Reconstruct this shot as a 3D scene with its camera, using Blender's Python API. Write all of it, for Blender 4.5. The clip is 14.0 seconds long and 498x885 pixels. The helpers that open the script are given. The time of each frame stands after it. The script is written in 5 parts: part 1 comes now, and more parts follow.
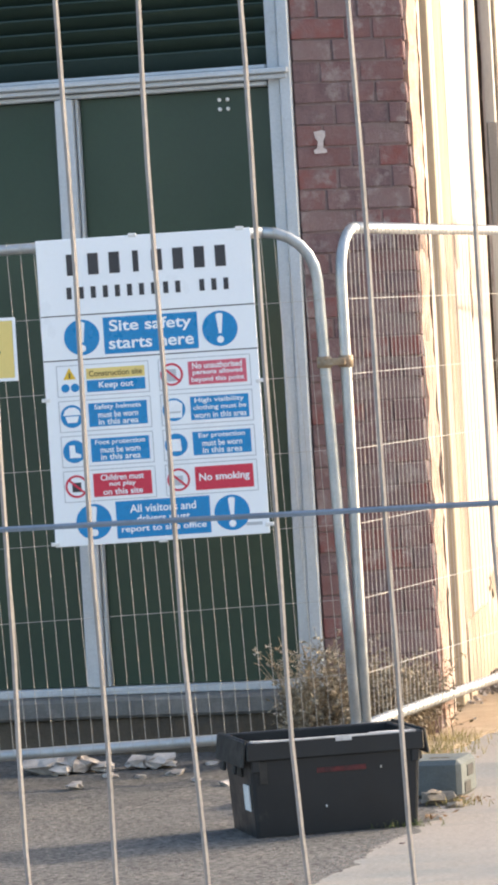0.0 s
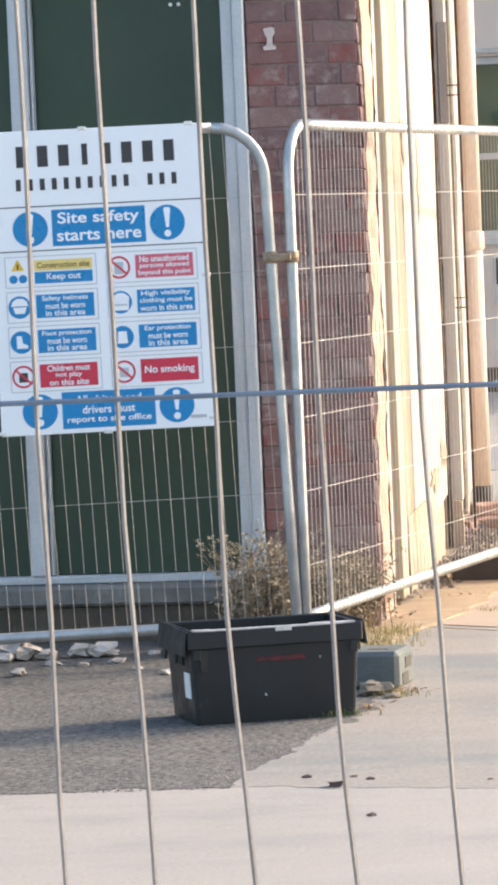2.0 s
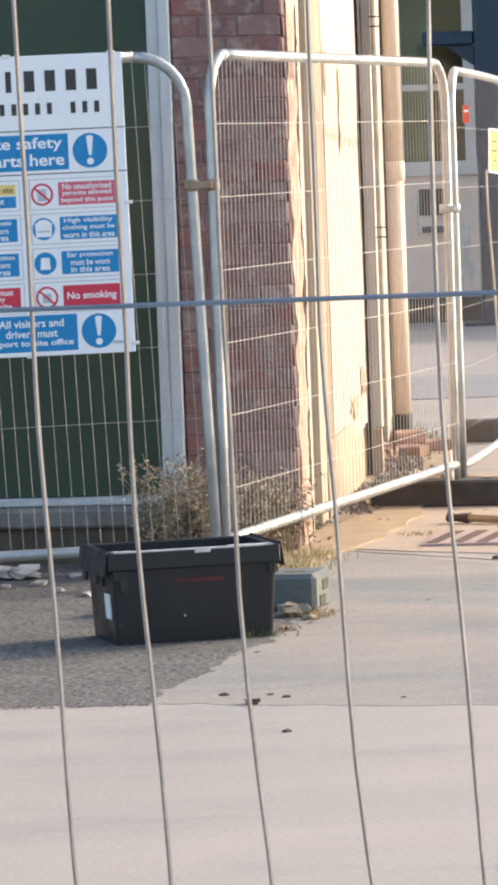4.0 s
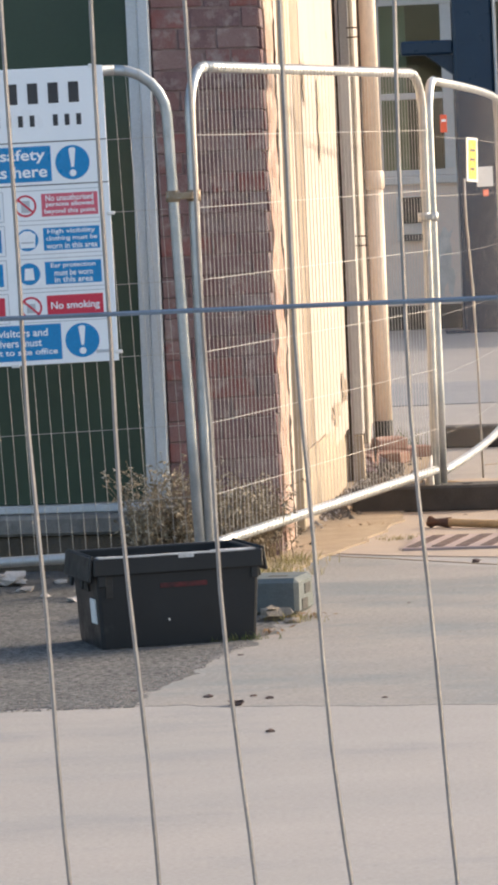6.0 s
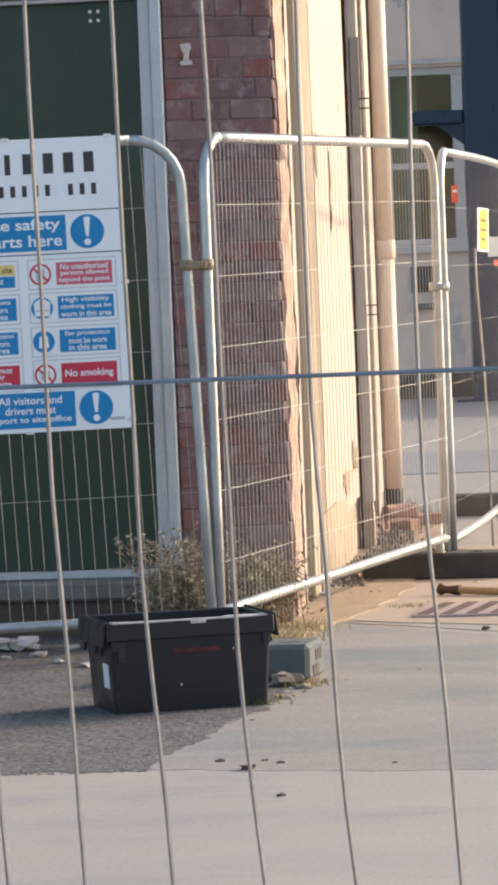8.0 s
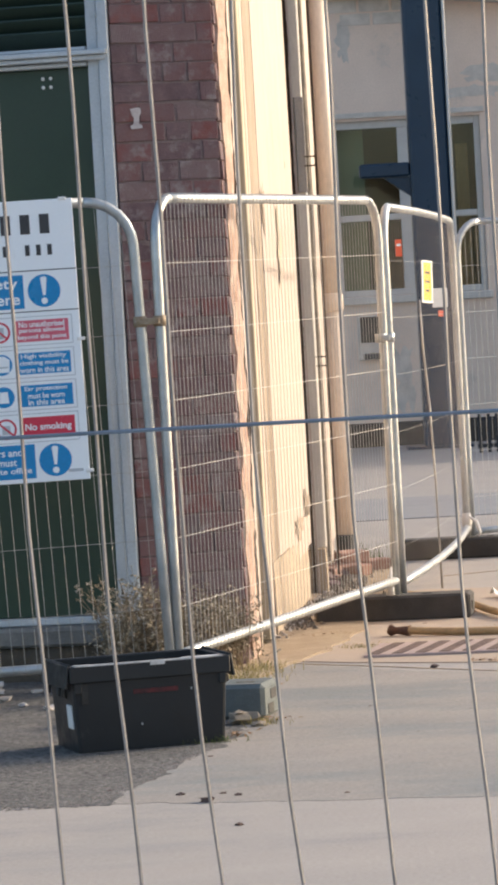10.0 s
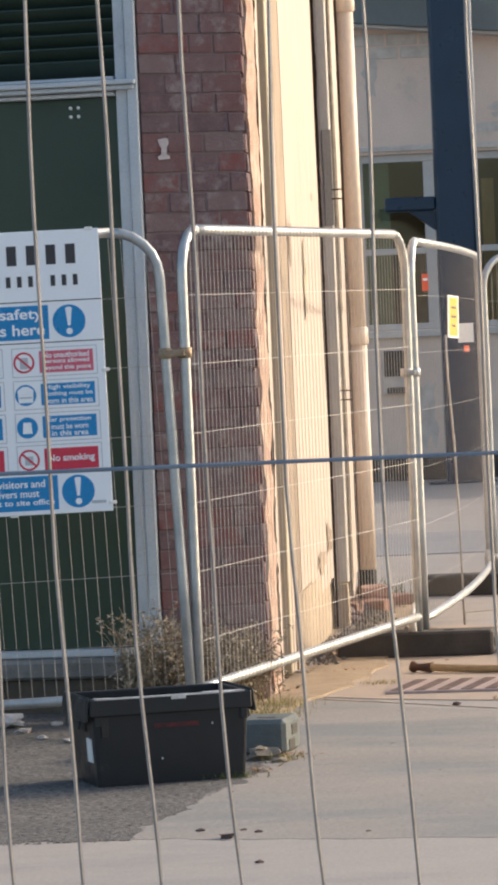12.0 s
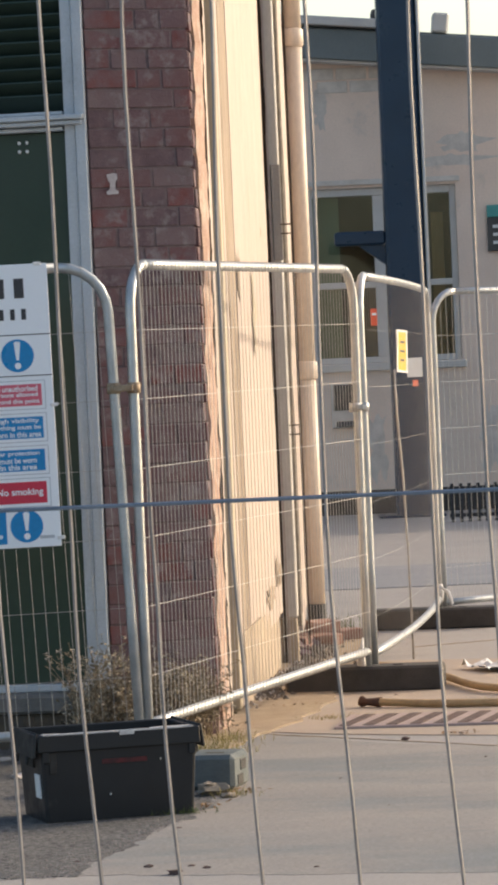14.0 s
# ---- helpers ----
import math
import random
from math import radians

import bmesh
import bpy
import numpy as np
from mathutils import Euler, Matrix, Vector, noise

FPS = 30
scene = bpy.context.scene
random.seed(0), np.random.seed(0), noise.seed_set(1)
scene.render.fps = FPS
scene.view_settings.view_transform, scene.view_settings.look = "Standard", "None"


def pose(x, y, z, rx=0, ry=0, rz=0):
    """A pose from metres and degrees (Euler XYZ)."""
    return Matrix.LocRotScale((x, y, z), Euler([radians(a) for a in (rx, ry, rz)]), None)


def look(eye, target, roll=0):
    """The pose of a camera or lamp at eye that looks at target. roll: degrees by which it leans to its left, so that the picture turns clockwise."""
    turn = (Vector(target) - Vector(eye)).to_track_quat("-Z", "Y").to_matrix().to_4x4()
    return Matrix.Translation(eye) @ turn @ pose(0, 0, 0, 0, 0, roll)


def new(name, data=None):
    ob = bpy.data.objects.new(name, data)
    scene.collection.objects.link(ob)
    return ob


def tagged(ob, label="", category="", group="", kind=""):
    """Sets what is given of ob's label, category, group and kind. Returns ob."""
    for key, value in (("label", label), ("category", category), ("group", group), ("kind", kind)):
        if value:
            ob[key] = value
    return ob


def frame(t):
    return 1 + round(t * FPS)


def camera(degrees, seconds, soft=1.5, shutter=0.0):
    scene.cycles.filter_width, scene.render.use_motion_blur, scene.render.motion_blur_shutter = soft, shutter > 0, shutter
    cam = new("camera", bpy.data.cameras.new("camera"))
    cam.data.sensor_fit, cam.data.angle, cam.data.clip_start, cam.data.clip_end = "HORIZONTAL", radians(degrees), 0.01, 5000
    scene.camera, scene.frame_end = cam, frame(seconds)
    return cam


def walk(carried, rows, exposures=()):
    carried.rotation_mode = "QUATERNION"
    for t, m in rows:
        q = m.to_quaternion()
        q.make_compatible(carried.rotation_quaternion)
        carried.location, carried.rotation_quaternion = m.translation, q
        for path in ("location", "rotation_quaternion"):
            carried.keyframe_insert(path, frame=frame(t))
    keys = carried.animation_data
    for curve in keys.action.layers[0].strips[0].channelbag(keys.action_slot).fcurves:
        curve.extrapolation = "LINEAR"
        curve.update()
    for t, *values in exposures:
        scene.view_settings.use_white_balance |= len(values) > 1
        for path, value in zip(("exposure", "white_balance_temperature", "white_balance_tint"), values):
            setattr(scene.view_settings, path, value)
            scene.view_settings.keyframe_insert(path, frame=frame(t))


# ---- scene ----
cam = camera(7.314, 14.0, soft=3.6)
PATH = [
    (0.0, look((-0.0455, -14.723, 1.5379), (-0.8519, 0.1715, 1.2547), -3.209)),
    (0.5, look((-0.0337, -14.868, 1.5416), (-0.8572, 0.1125, 1.1820), -3.004)),
    (1.0, look((-0.0298, -14.824, 1.5373), (-0.7934, 0.0694, 1.1469), -3.098)),
    (1.5, look((-0.0286, -14.818, 1.5218), (-0.6454, 0.0560, 0.8152), -2.532)),
    (2.0, look((-0.0314, -14.883, 1.5283), (-0.6533, 0.0433, 0.8396), -2.385)),
    (2.5, look((-0.0333, -14.874, 1.5174), (-0.6415, 0.0275, 0.6994), -1.999)),
    (3.0, look((-0.0232, -14.847, 1.5093), (-0.4414, 0.0018, 0.6109), -1.883)),
    (3.2, look((-0.0190, -14.901, 1.5130), (-0.3721, -0.0158, 0.5815), -1.831)),
    (5.3, look((0.0046, -15.285, 1.5148), (-0.3681, -0.2922, 0.5426), -2.512)),
    (5.5, look((0.0021, -15.324, 1.5224), (-0.2966, -0.3057, 0.6297), -2.384)),
    (6.0, look((0.0035, -15.306, 1.5183), (-0.2786, -0.3184, 0.5856), -2.496)),
    (6.5, look((-0.0037, -15.310, 1.5211), (-0.2540, -0.3233, 0.7253), -2.159)),
    (7.0, look((-0.0001, -15.310, 1.5208), (-0.2953, -0.3358, 0.7758), -2.394)),
    (7.2, look((-0.0040, -15.310, 1.5207), (-0.3173, -0.3491, 0.7932), -2.231)),
    (9.3, look((0.0130, -15.860, 1.5295), (-0.2430, -0.7266, 0.8883), -2.885)),
    (9.5, look((0.0160, -15.918, 1.5281), (-0.2407, -0.7907, 0.8484), -3.329)),
    (10.0, look((0.0145, -16.038, 1.5367), (-0.1137, -0.9220, 1.0533), -3.227)),
    (10.5, look((0.0082, -16.020, 1.5348), (-0.1387, -0.9393, 0.9937), -3.100)),
    (11.0, look((0.0104, -16.022, 1.5392), (-0.0484, -0.9220, 1.0417), -2.985)),
    (11.5, look((0.0103, -15.946, 1.5403), (-0.1141, -0.8922, 1.0906), -2.855)),
    (12.0, look((-0.0001, -15.946, 1.5415), (-0.2023, -0.8719, 1.1866), -2.484)),
    (12.5, look((0.0039, -15.937, 1.5455), (-0.1357, -0.8678, 1.1948), -2.454)),
    (13.0, look((0.0160, -15.905, 1.5428), (-0.0031, -0.8636, 1.3190), -3.004)),
    (13.5, look((0.0097, -15.939, 1.5489), (0.0488, -0.8594, 1.2754), -2.516)),
    (14.0, look((0.0077, -15.944, 1.5481), (0.0028, -0.8564, 1.3135), -2.488)),
]
# the clip's camera darkens and warms its picture on the way
EXPOSURES = [(0.0, 1.72, 6700, 10), (1.0, 1.77, 6640, 10), (3.0, 1.64, 6540, 10), (5.3, 1.34, 6540, 10), (6.5, 1.23, 6560, 10), (9.5, 1.13, 6560, 10), (11.0, 1.04, 6590, 10), (12.5, 0.96, 6640, 10), (14.0, 0.84, 6720, 10)]
walk(cam, PATH, EXPOSURES)

# ---- world, sun ----
SUN_AZ, SUN_EL = 28.0, 21.0        # degrees from +x towards +y, and above the horizon
world = bpy.data.worlds.new("world")
scene.world = world
world.use_nodes = True
wn = world.node_tree
sky = wn.nodes.new("ShaderNodeTexSky")
sky.sky_type = 'NISHITA'
sky.sun_disc = False
sky.sun_elevation = radians(SUN_EL)
sky.sun_rotation = radians(90 - SUN_AZ)
sky.air_density, sky.dust_density, sky.ozone_density = 1.0, 3.0, 1.0
wn.nodes["Background"].inputs["Strength"].default_value = 0.15
wn.links.new(sky.outputs[0], wn.nodes["Background"].inputs["Color"])
sun = new("sun", bpy.data.lights.new("sun", 'SUN'))
sun.data.energy, sun.data.angle, sun.data.color = 1.48, radians(0.9), (1.0, 0.85, 0.68)
sun_dir = Vector((math.cos(radians(SUN_AZ)) * math.cos(radians(SUN_EL)), math.sin(radians(SUN_AZ)) * math.cos(radians(SUN_EL)), math.sin(radians(SUN_EL))))
sun.matrix_world = look(sun_dir * 60, (0, 0, 0))


# ---- materials ----
def material(name, base, other=None, scale=5.0, contrast=0.5, rough=0.7, metal=0.0, bump=0.15, grain=90.0, stain=None, stain_scale=1.2, stain_cut=0.55, palette=None, spec=0.4, stretch=(1, 1, 1), speckle=(0.93, 1.06)):
    """Two-scale procedural surface: broad colour change, stains with their own shape, fine grain and relief."""
    m = bpy.data.materials.new(name)
    m.use_nodes = True
    nt = m.node_tree
    N, L = nt.nodes, nt.links
    bsdf = N["Principled BSDF"]
    geo = N.new("ShaderNodeNewGeometry")
    mapping = N.new("ShaderNodeMapping")
    mapping.inputs["Scale"].default_value = stretch
    L.new(geo.outputs["Position"], mapping.inputs["Vector"])

    def noise_tex(s, detail=6, rgh=0.6):
        n = N.new("ShaderNodeTexNoise")
        n.inputs["Scale"].default_value, n.inputs["Detail"].default_value, n.inputs["Roughness"].default_value = s, detail, rgh
        L.new(mapping.outputs["Vector"], n.inputs["Vector"])
        return n.outputs["Fac"]

    def rng(sock, a, b, c=0.0, d=1.0):
        r = N.new("ShaderNodeMapRange")
        r.inputs[1].default_value, r.inputs[2].default_value, r.inputs[3].default_value, r.inputs[4].default_value = a, b, c, d
        L.new(sock, r.inputs[0])
        return r.outputs[0]

    def blend(f, a, b, mode='MIX'):
        x = N.new("ShaderNodeMix")
        x.data_type, x.blend_type = 'RGBA', mode
        for sock, v in ((x.inputs[0], f), (x.inputs[6], a), (x.inputs[7], b)):
            if isinstance(v, (tuple, float, int)):
                sock.default_value = (*v, 1) if isinstance(v, tuple) else v
            else:
                L.new(v, sock)
        return x.outputs[2]

    if palette:
        info = N.new("ShaderNodeObjectInfo")
        ramp = N.new("ShaderNodeValToRGB")
        ramp.color_ramp.interpolation = 'CONSTANT'
        els = ramp.color_ramp.elements
        while len(els) < len(palette):
            els.new(0.5)
        for i, c in enumerate(palette):
            els[i].position, els[i].color = i / len(palette), (*c, 1)
        L.new(info.outputs["Random"], ramp.inputs[0])
        col = ramp.outputs[0]
    else:
        col = base
    col = blend(rng(noise_tex(scale), 0.5 - 0.25 / max(contrast, 0.05) * 0.5, 0.5 + 0.25 / max(contrast, 0.05) * 0.5), col, other or tuple(c * 0.8 for c in base))
    if stain:
        col = blend(rng(noise_tex(stain_scale, 9, 0.7), stain_cut, stain_cut + 0.12, 0, 0.85), col, stain)
    fine = noise_tex(grain, 4, 0.7)
    col = blend(1.0, col, rng(fine, 0.36, 0.64, *speckle), 'MULTIPLY')
    L.new(col, bsdf.inputs["Base Color"])
    L.new(rng(noise_tex(scale * 2.3), 0.3, 0.7, max(rough - 0.12, 0.05), min(rough + 0.12, 1)), bsdf.inputs["Roughness"])
    bsdf.inputs["Metallic"].default_value = metal
    bsdf.inputs["Specular IOR Level"].default_value = spec
    if bump:
        b = N.new("ShaderNodeBump")
        b.inputs["Strength"].default_value, b.inputs["Distance"].default_value = bump, 0.01
        L.new(fine, b.inputs["Height"])
        L.new(b.outputs[0], bsdf.inputs["Normal"])
    return m


M_CONCRETE = material("yard_concrete", (0.362, 0.322, 0.288), (0.315, 0.288, 0.264), 1.1, 0.6, 0.85, bump=0.25, grain=120, stain=(0.275, 0.260, 0.246), stain_scale=1.3, stain_cut=0.52, speckle=(0.86, 1.11), stretch=(0.55, 1.1, 1))
M_WORNSLAB = material("worn_slab_concrete", (0.325, 0.284, 0.250), (0.262, 0.240, 0.219), 1.0, 0.9, 0.88, bump=0.4, grain=95, stain=(0.205, 0.212, 0.208), stain_scale=0.9, stain_cut=0.49, speckle=(0.76, 1.18), stretch=(0.6, 1.2, 1))
M_DEBRIS = material("grey_brown_debris", (0.19, 0.155, 0.125), (0.10, 0.085, 0.07), 25, 0.9, 0.95, bump=0.4, stain=(0.30, 0.22, 0.17), stain_scale=21, stain_cut=0.58)
M_ASPHALT = material("worn_asphalt", (0.118, 0.110, 0.102), (0.078, 0.075, 0.072), 3.0, 0.7, 0.9, bump=0.9, grain=42, stain=(0.155, 0.138, 0.122), stain_scale=2.6, stain_cut=0.56, speckle=(0.3, 1.9))
M_GRIT = material("mixed_grit", (0.24, 0.21, 0.185), (0.13, 0.12, 0.11), 40, 0.9, 0.9, bump=0.2, stain=(0.40, 0.34, 0.29), stain_scale=33, stain_cut=0.54)
M_SAND = material("sand_dusted_concrete", (0.42, 0.33, 0.25), (0.36, 0.29, 0.235), 2.5, 0.6, 0.9, bump=0.3, grain=110, stain=(0.36, 0.31, 0.27), stain_scale=2.0, stain_cut=0.56)
M_DIRT = material("dry_soil", (0.42, 0.325, 0.22), (0.32, 0.24, 0.165), 7, 0.7, 0.95, bump=0.7, grain=120)
M_COUPLER = material("rust_spotted_steel", (0.36, 0.28, 0.19), (0.25, 0.17, 0.10), 25, 0.8, 0.6, metal=0.2, bump=0.3, stain=(0.42, 0.40, 0.37), stain_scale=30)
M_GALV = material("galvanised_steel", (0.50, 0.51, 0.51), (0.36, 0.38, 0.39), 9, 0.8, 0.40, metal=0.55, bump=0.06, grain=160)
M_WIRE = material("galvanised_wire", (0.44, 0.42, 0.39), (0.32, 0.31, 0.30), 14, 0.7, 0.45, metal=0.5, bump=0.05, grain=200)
# same galvanised wire, sun's brightness put into a paler colour for lit panels
M_WIRE_SUNLIT = material("sunlit_pale_wire", (0.62, 0.59, 0.54), (0.50, 0.47, 0.43), 14, 0.7, 0.5, metal=0.15, bump=0.05, grain=200)
M_WIRE_NEAR = material("dull_wire", (0.30, 0.282, 0.275), (0.215, 0.20, 0.195), 14, 0.7, 0.5, metal=0.4, bump=0.05, grain=200)
M_WIRE_DARK = material("weathered_wire", (0.19, 0.25, 0.32), (0.13, 0.18, 0.24), 14, 0.7, 0.5, metal=0.35, bump=0.05, grain=200)
M_BRICK = material("weathered_brick", (0.3, 0.12, 0.1), (0.165, 0.105, 0.108), 11, 0.8, 0.9, bump=0.6, grain=120, stain=(0.245, 0.205, 0.205), stain_scale=9, stain_cut=0.53,
                   palette=[(0.135, 0.074, 0.080), (0.160, 0.080, 0.080), (0.105, 0.066, 0.074), (0.175, 0.125, 0.126), (0.145, 0.069, 0.069), (0.178, 0.056, 0.052), (0.118, 0.080, 0.088), (0.150, 0.092, 0.094), (0.17, 0.062, 0.058)])
M_MORTAR = material("lime_mortar", (0.205, 0.155, 0.152), (0.135, 0.095, 0.095), 20, 0.6, 0.95, bump=0.6, grain=130)
M_CRUMBLE = material("crumbling_plaster", (0.50, 0.355, 0.28), (0.37, 0.235, 0.18), 9, 0.8, 0.95, bump=0.7, grain=70, stain=(0.54, 0.45, 0.37), stain_scale=8, stain_cut=0.5)
M_KHAKI = material("khaki_paint", (0.525, 0.450, 0.325), (0.450, 0.375, 0.263), 3, 0.6, 0.65, bump=0.12, grain=60, stretch=(1, 1, 0.3))
M_CREAM = material("cream_paint", (0.475, 0.392, 0.335), (0.44, 0.36, 0.305), 3.0, 0.5, 0.65, bump=0.15, grain=60, stain=(0.38, 0.29, 0.20), stain_scale=3.2, stain_cut=0.60, stretch=(1, 1, 0.3))
M_RENDER = material("stained_base_render", (0.46, 0.37, 0.27), (0.34, 0.27, 0.20), 6, 0.8, 0.85, bump=0.4, grain=90, stain=(0.15, 0.12, 0.10), stain_scale=7, stain_cut=0.60)
M_GREYPAINT = material("grey_channel_paint", (0.600, 0.562, 0.500), (0.500, 0.463, 0.413), 4, 0.6, 0.6, bump=0.1, grain=70, stretch=(1, 1, 0.3))
M_RECESS = material("bare_tan_render", (0.36, 0.285, 0.215), (0.29, 0.225, 0.165), 6, 0.8, 0.85, bump=0.3, grain=80, stain=(0.22, 0.16, 0.115), stain_scale=5, stain_cut=0.58, stretch=(1, 1, 0.4))
M_SMEAR = material("faded_yellow_paint", (0.48, 0.41, 0.27), (0.46, 0.385, 0.31), 9, 0.8, 0.7, bump=0.05)
M_REPAIR = material("aged_grey_paint", (0.40, 0.37, 0.33), (0.33, 0.30, 0.27), 4, 0.6, 0.65, bump=0.1, grain=70)
M_CHUNK = material("dusty_stone_and_groove_shade", (0.30, 0.25, 0.195), (0.20, 0.17, 0.135), 14, 0.8, 0.9, bump=0.5)
M_PIPE = material("cream_pipe_paint", (0.70, 0.58, 0.46), (0.64, 0.52, 0.41), 3, 0.6, 0.5, bump=0.06, grain=60, stretch=(1, 1, 0.3))
# black of the bitumen shoe, also put on plates as shade of hollows
M_BITUMEN_HOLLOW = material("black_bitumen_and_hollow_shade", (0.02, 0.02, 0.02), (0.04, 0.035, 0.03), 10, 0.6, 0.7, bump=0.3)
# brown-black that stands for the shade inside gaps; the straps share it
M_GAPSHADE = material("gap_shade_brown", (0.05, 0.035, 0.025), (0.09, 0.06, 0.04), 18, 0.7, 0.95, bump=0.4)
M_GREEN = material("dark_green_board", (0.0135, 0.042, 0.0215), (0.008, 0.026, 0.0155), 0.9, 0.6, 0.45, bump=0.03, grain=60, spec=0.5)
M_SLAT = material("louvre_green", (0.034, 0.058, 0.048), (0.027, 0.047, 0.039), 3, 0.6, 0.5, bump=0.04)
M_FRAME = material("pale_frame_paint", (0.50, 0.53, 0.56), (0.42, 0.45, 0.48), 5, 0.6, 0.5, bump=0.05, stain=(0.30, 0.30, 0.29), stain_scale=5, stain_cut=0.66)
M_SILL = material("sill_concrete", (0.125, 0.100, 0.075), (0.080, 0.066, 0.051), 5, 0.7, 0.9, bump=0.5, grain=110, stain=(0.09, 0.08, 0.07), stain_scale=4, stain_cut=0.55)
M_LEDGE = material("ledge_concrete", (0.19, 0.185, 0.175), (0.13, 0.125, 0.118), 6, 0.8, 0.9, bump=0.5, grain=110, stain=(0.25, 0.24, 0.225), stain_scale=5, stain_cut=0.56)
M_RUBBLE = material("pale_rubble", (0.55, 0.50, 0.46), (0.36, 0.31, 0.27), 12, 0.8, 0.9, bump=0.5)
M_CRATE = material("black_plastic", (0.011, 0.013, 0.016), (0.016, 0.018, 0.021), 6, 0.6, 0.42, bump=0.08, grain=150, stain=(0.05, 0.048, 0.045), stain_scale=7, stain_cut=0.64)
M_CRATE_EDGE = material("scuffed_plastic", (0.62, 0.60, 0.58), (0.40, 0.38, 0.37), 20, 0.8, 0.6, bump=0.2)
M_REDPRINT = material("faded_red_print", (0.105, 0.013, 0.015), (0.035, 0.013, 0.015), 30, 0.7, 0.6, bump=0)
M_OLDPAINT = material("old_white_paint", (0.50, 0.46, 0.46), (0.38, 0.33, 0.33), 40, 0.8, 0.8, bump=0.2)
M_LABEL = material("white_paper_label", (0.75, 0.74, 0.72), (0.66, 0.65, 0.64), 8, 0.5, 0.7, bump=0.02)
M_BLOCK = material("block_concrete", (0.145, 0.160, 0.155), (0.105, 0.118, 0.116), 8, 0.7, 0.9, bump=0.4, grain=120)
M_RUBBER = material("rubber_foot", (0.075, 0.065, 0.058), (0.05, 0.045, 0.04), 7, 0.7, 0.85, bump=0.4, grain=110)
M_SIGNWHITE = material("sign_white", (0.86, 0.88, 0.90), (0.82, 0.84, 0.87), 2, 0.5, 0.35, bump=0, speckle=(0.99, 1.01))
M_SIGNBLUE = material("sign_blue", (0.002, 0.23, 0.52), (0.005, 0.215, 0.49), 3, 0.5, 0.35, bump=0)
M_SIGNRED = material("sign_red", (0.62, 0.035, 0.075), (0.56, 0.035, 0.07), 3, 0.5, 0.35, bump=0)
M_FADEDRED = material("faded_pink_red", (0.66, 0.125, 0.18), (0.60, 0.11, 0.16), 3, 0.5, 0.35, bump=0)
M_SIGNYELLOW = material("sign_yellow", (0.80, 0.50, 0.03), (0.74, 0.46, 0.03), 3, 0.5, 0.4, bump=0)
M_PALEYELLOW = material("faded_yellow_sign", (0.80, 0.62, 0.22), (0.76, 0.58, 0.20), 5, 0.5, 0.5, bump=0, speckle=(0.98, 1.02))
M_SIGNBLACK = material("sign_ink", (0.035, 0.035, 0.04), (0.05, 0.05, 0.055), 8, 0.5, 0.45, bump=0)
M_TANINK = material("faded_brown_ink", (0.22, 0.15, 0.05), (0.18, 0.12, 0.05), 8, 0.5, 0.45, bump=0)
M_SIGNGREY = material("sign_outline_grey", (0.50, 0.52, 0.55), (0.46, 0.48, 0.51), 8, 0.5, 0.45, bump=0)
M_STALK = material("dry_stalks", (0.29, 0.22, 0.145), (0.20, 0.155, 0.105), 30, 0.8, 0.9, bump=0.1)
M_LEAF = material("dry_leaves", (0.33, 0.27, 0.185), (0.22, 0.18, 0.125), 35, 0.9, 0.85, bump=0.1)
M_SEED = material("pale_seed_heads", (0.55, 0.50, 0.42), (0.42, 0.36, 0.28), 35, 0.9, 0.9, bump=0.1)
M_GRASS = material("dry_grass", (0.42, 0.32, 0.14), (0.26, 0.24, 0.09), 22, 0.9, 0.85, bump=0.1)
M_COVER = material("dusty_iron_cover", (0.42, 0.32, 0.285), (0.34, 0.255, 0.23), 10, 0.7, 0.85, bump=0.4, grain=120)
M_RUST = material("rusty_iron", (0.13, 0.08, 0.066), (0.09, 0.058, 0.05), 12, 0.7, 0.85, bump=0.5, grain=130)
M_HOSE = material("tan_hose", (0.46, 0.31, 0.16), (0.36, 0.24, 0.12), 14, 0.7, 0.7, bump=0.2)
M_HOSEEND = material("rusty_coupling", (0.09, 0.05, 0.035), (0.16, 0.08, 0.05), 30, 0.8, 0.8, metal=0.3, bump=0.4)
M_FARWALL = material("stained_pale_render", (0.80, 0.635, 0.525), (0.70, 0.555, 0.46), 1.2, 0.7, 0.85, bump=0.15, grain=60, stain=(0.55, 0.48, 0.42), stain_scale=1.6, stain_cut=0.60)
M_FARPATCH = material("bare_stain_patch", (0.52, 0.465, 0.415), (0.68, 0.61, 0.545), 5, 0.9, 0.9, bump=0.2)
M_FASCIA = material("grey_green_fascia", (0.17, 0.19, 0.19), (0.14, 0.16, 0.16), 2, 0.6, 0.6, bump=0.05)
M_FARFRAME = material("white_window_frame", (0.60, 0.57, 0.53), (0.52, 0.49, 0.46), 4, 0.6, 0.5, bump=0.03)
M_BLUE = material("dark_blue_steel_paint", (0.010, 0.034, 0.068), (0.008, 0.027, 0.054), 2.5, 0.6, 0.35, bump=0.04, grain=50)
M_ROOM = material("dim_room", (0.16, 0.16, 0.13), (0.11, 0.11, 0.09), 1.5, 0.7, 0.9, bump=0)
M_CURTAIN = material("pale_green_blind", (0.30, 0.34, 0.24), (0.24, 0.28, 0.19), 1.0, 0.6, 0.9, bump=0.05)
M_VENT = material("dark_vent_metal", (0.05, 0.05, 0.05), (0.09, 0.085, 0.08), 9, 0.7, 0.6, bump=0.1)
M_RAIL = material("black_railing", (0.02, 0.02, 0.022), (0.035, 0.035, 0.04), 9, 0.6, 0.5, bump=0.05)
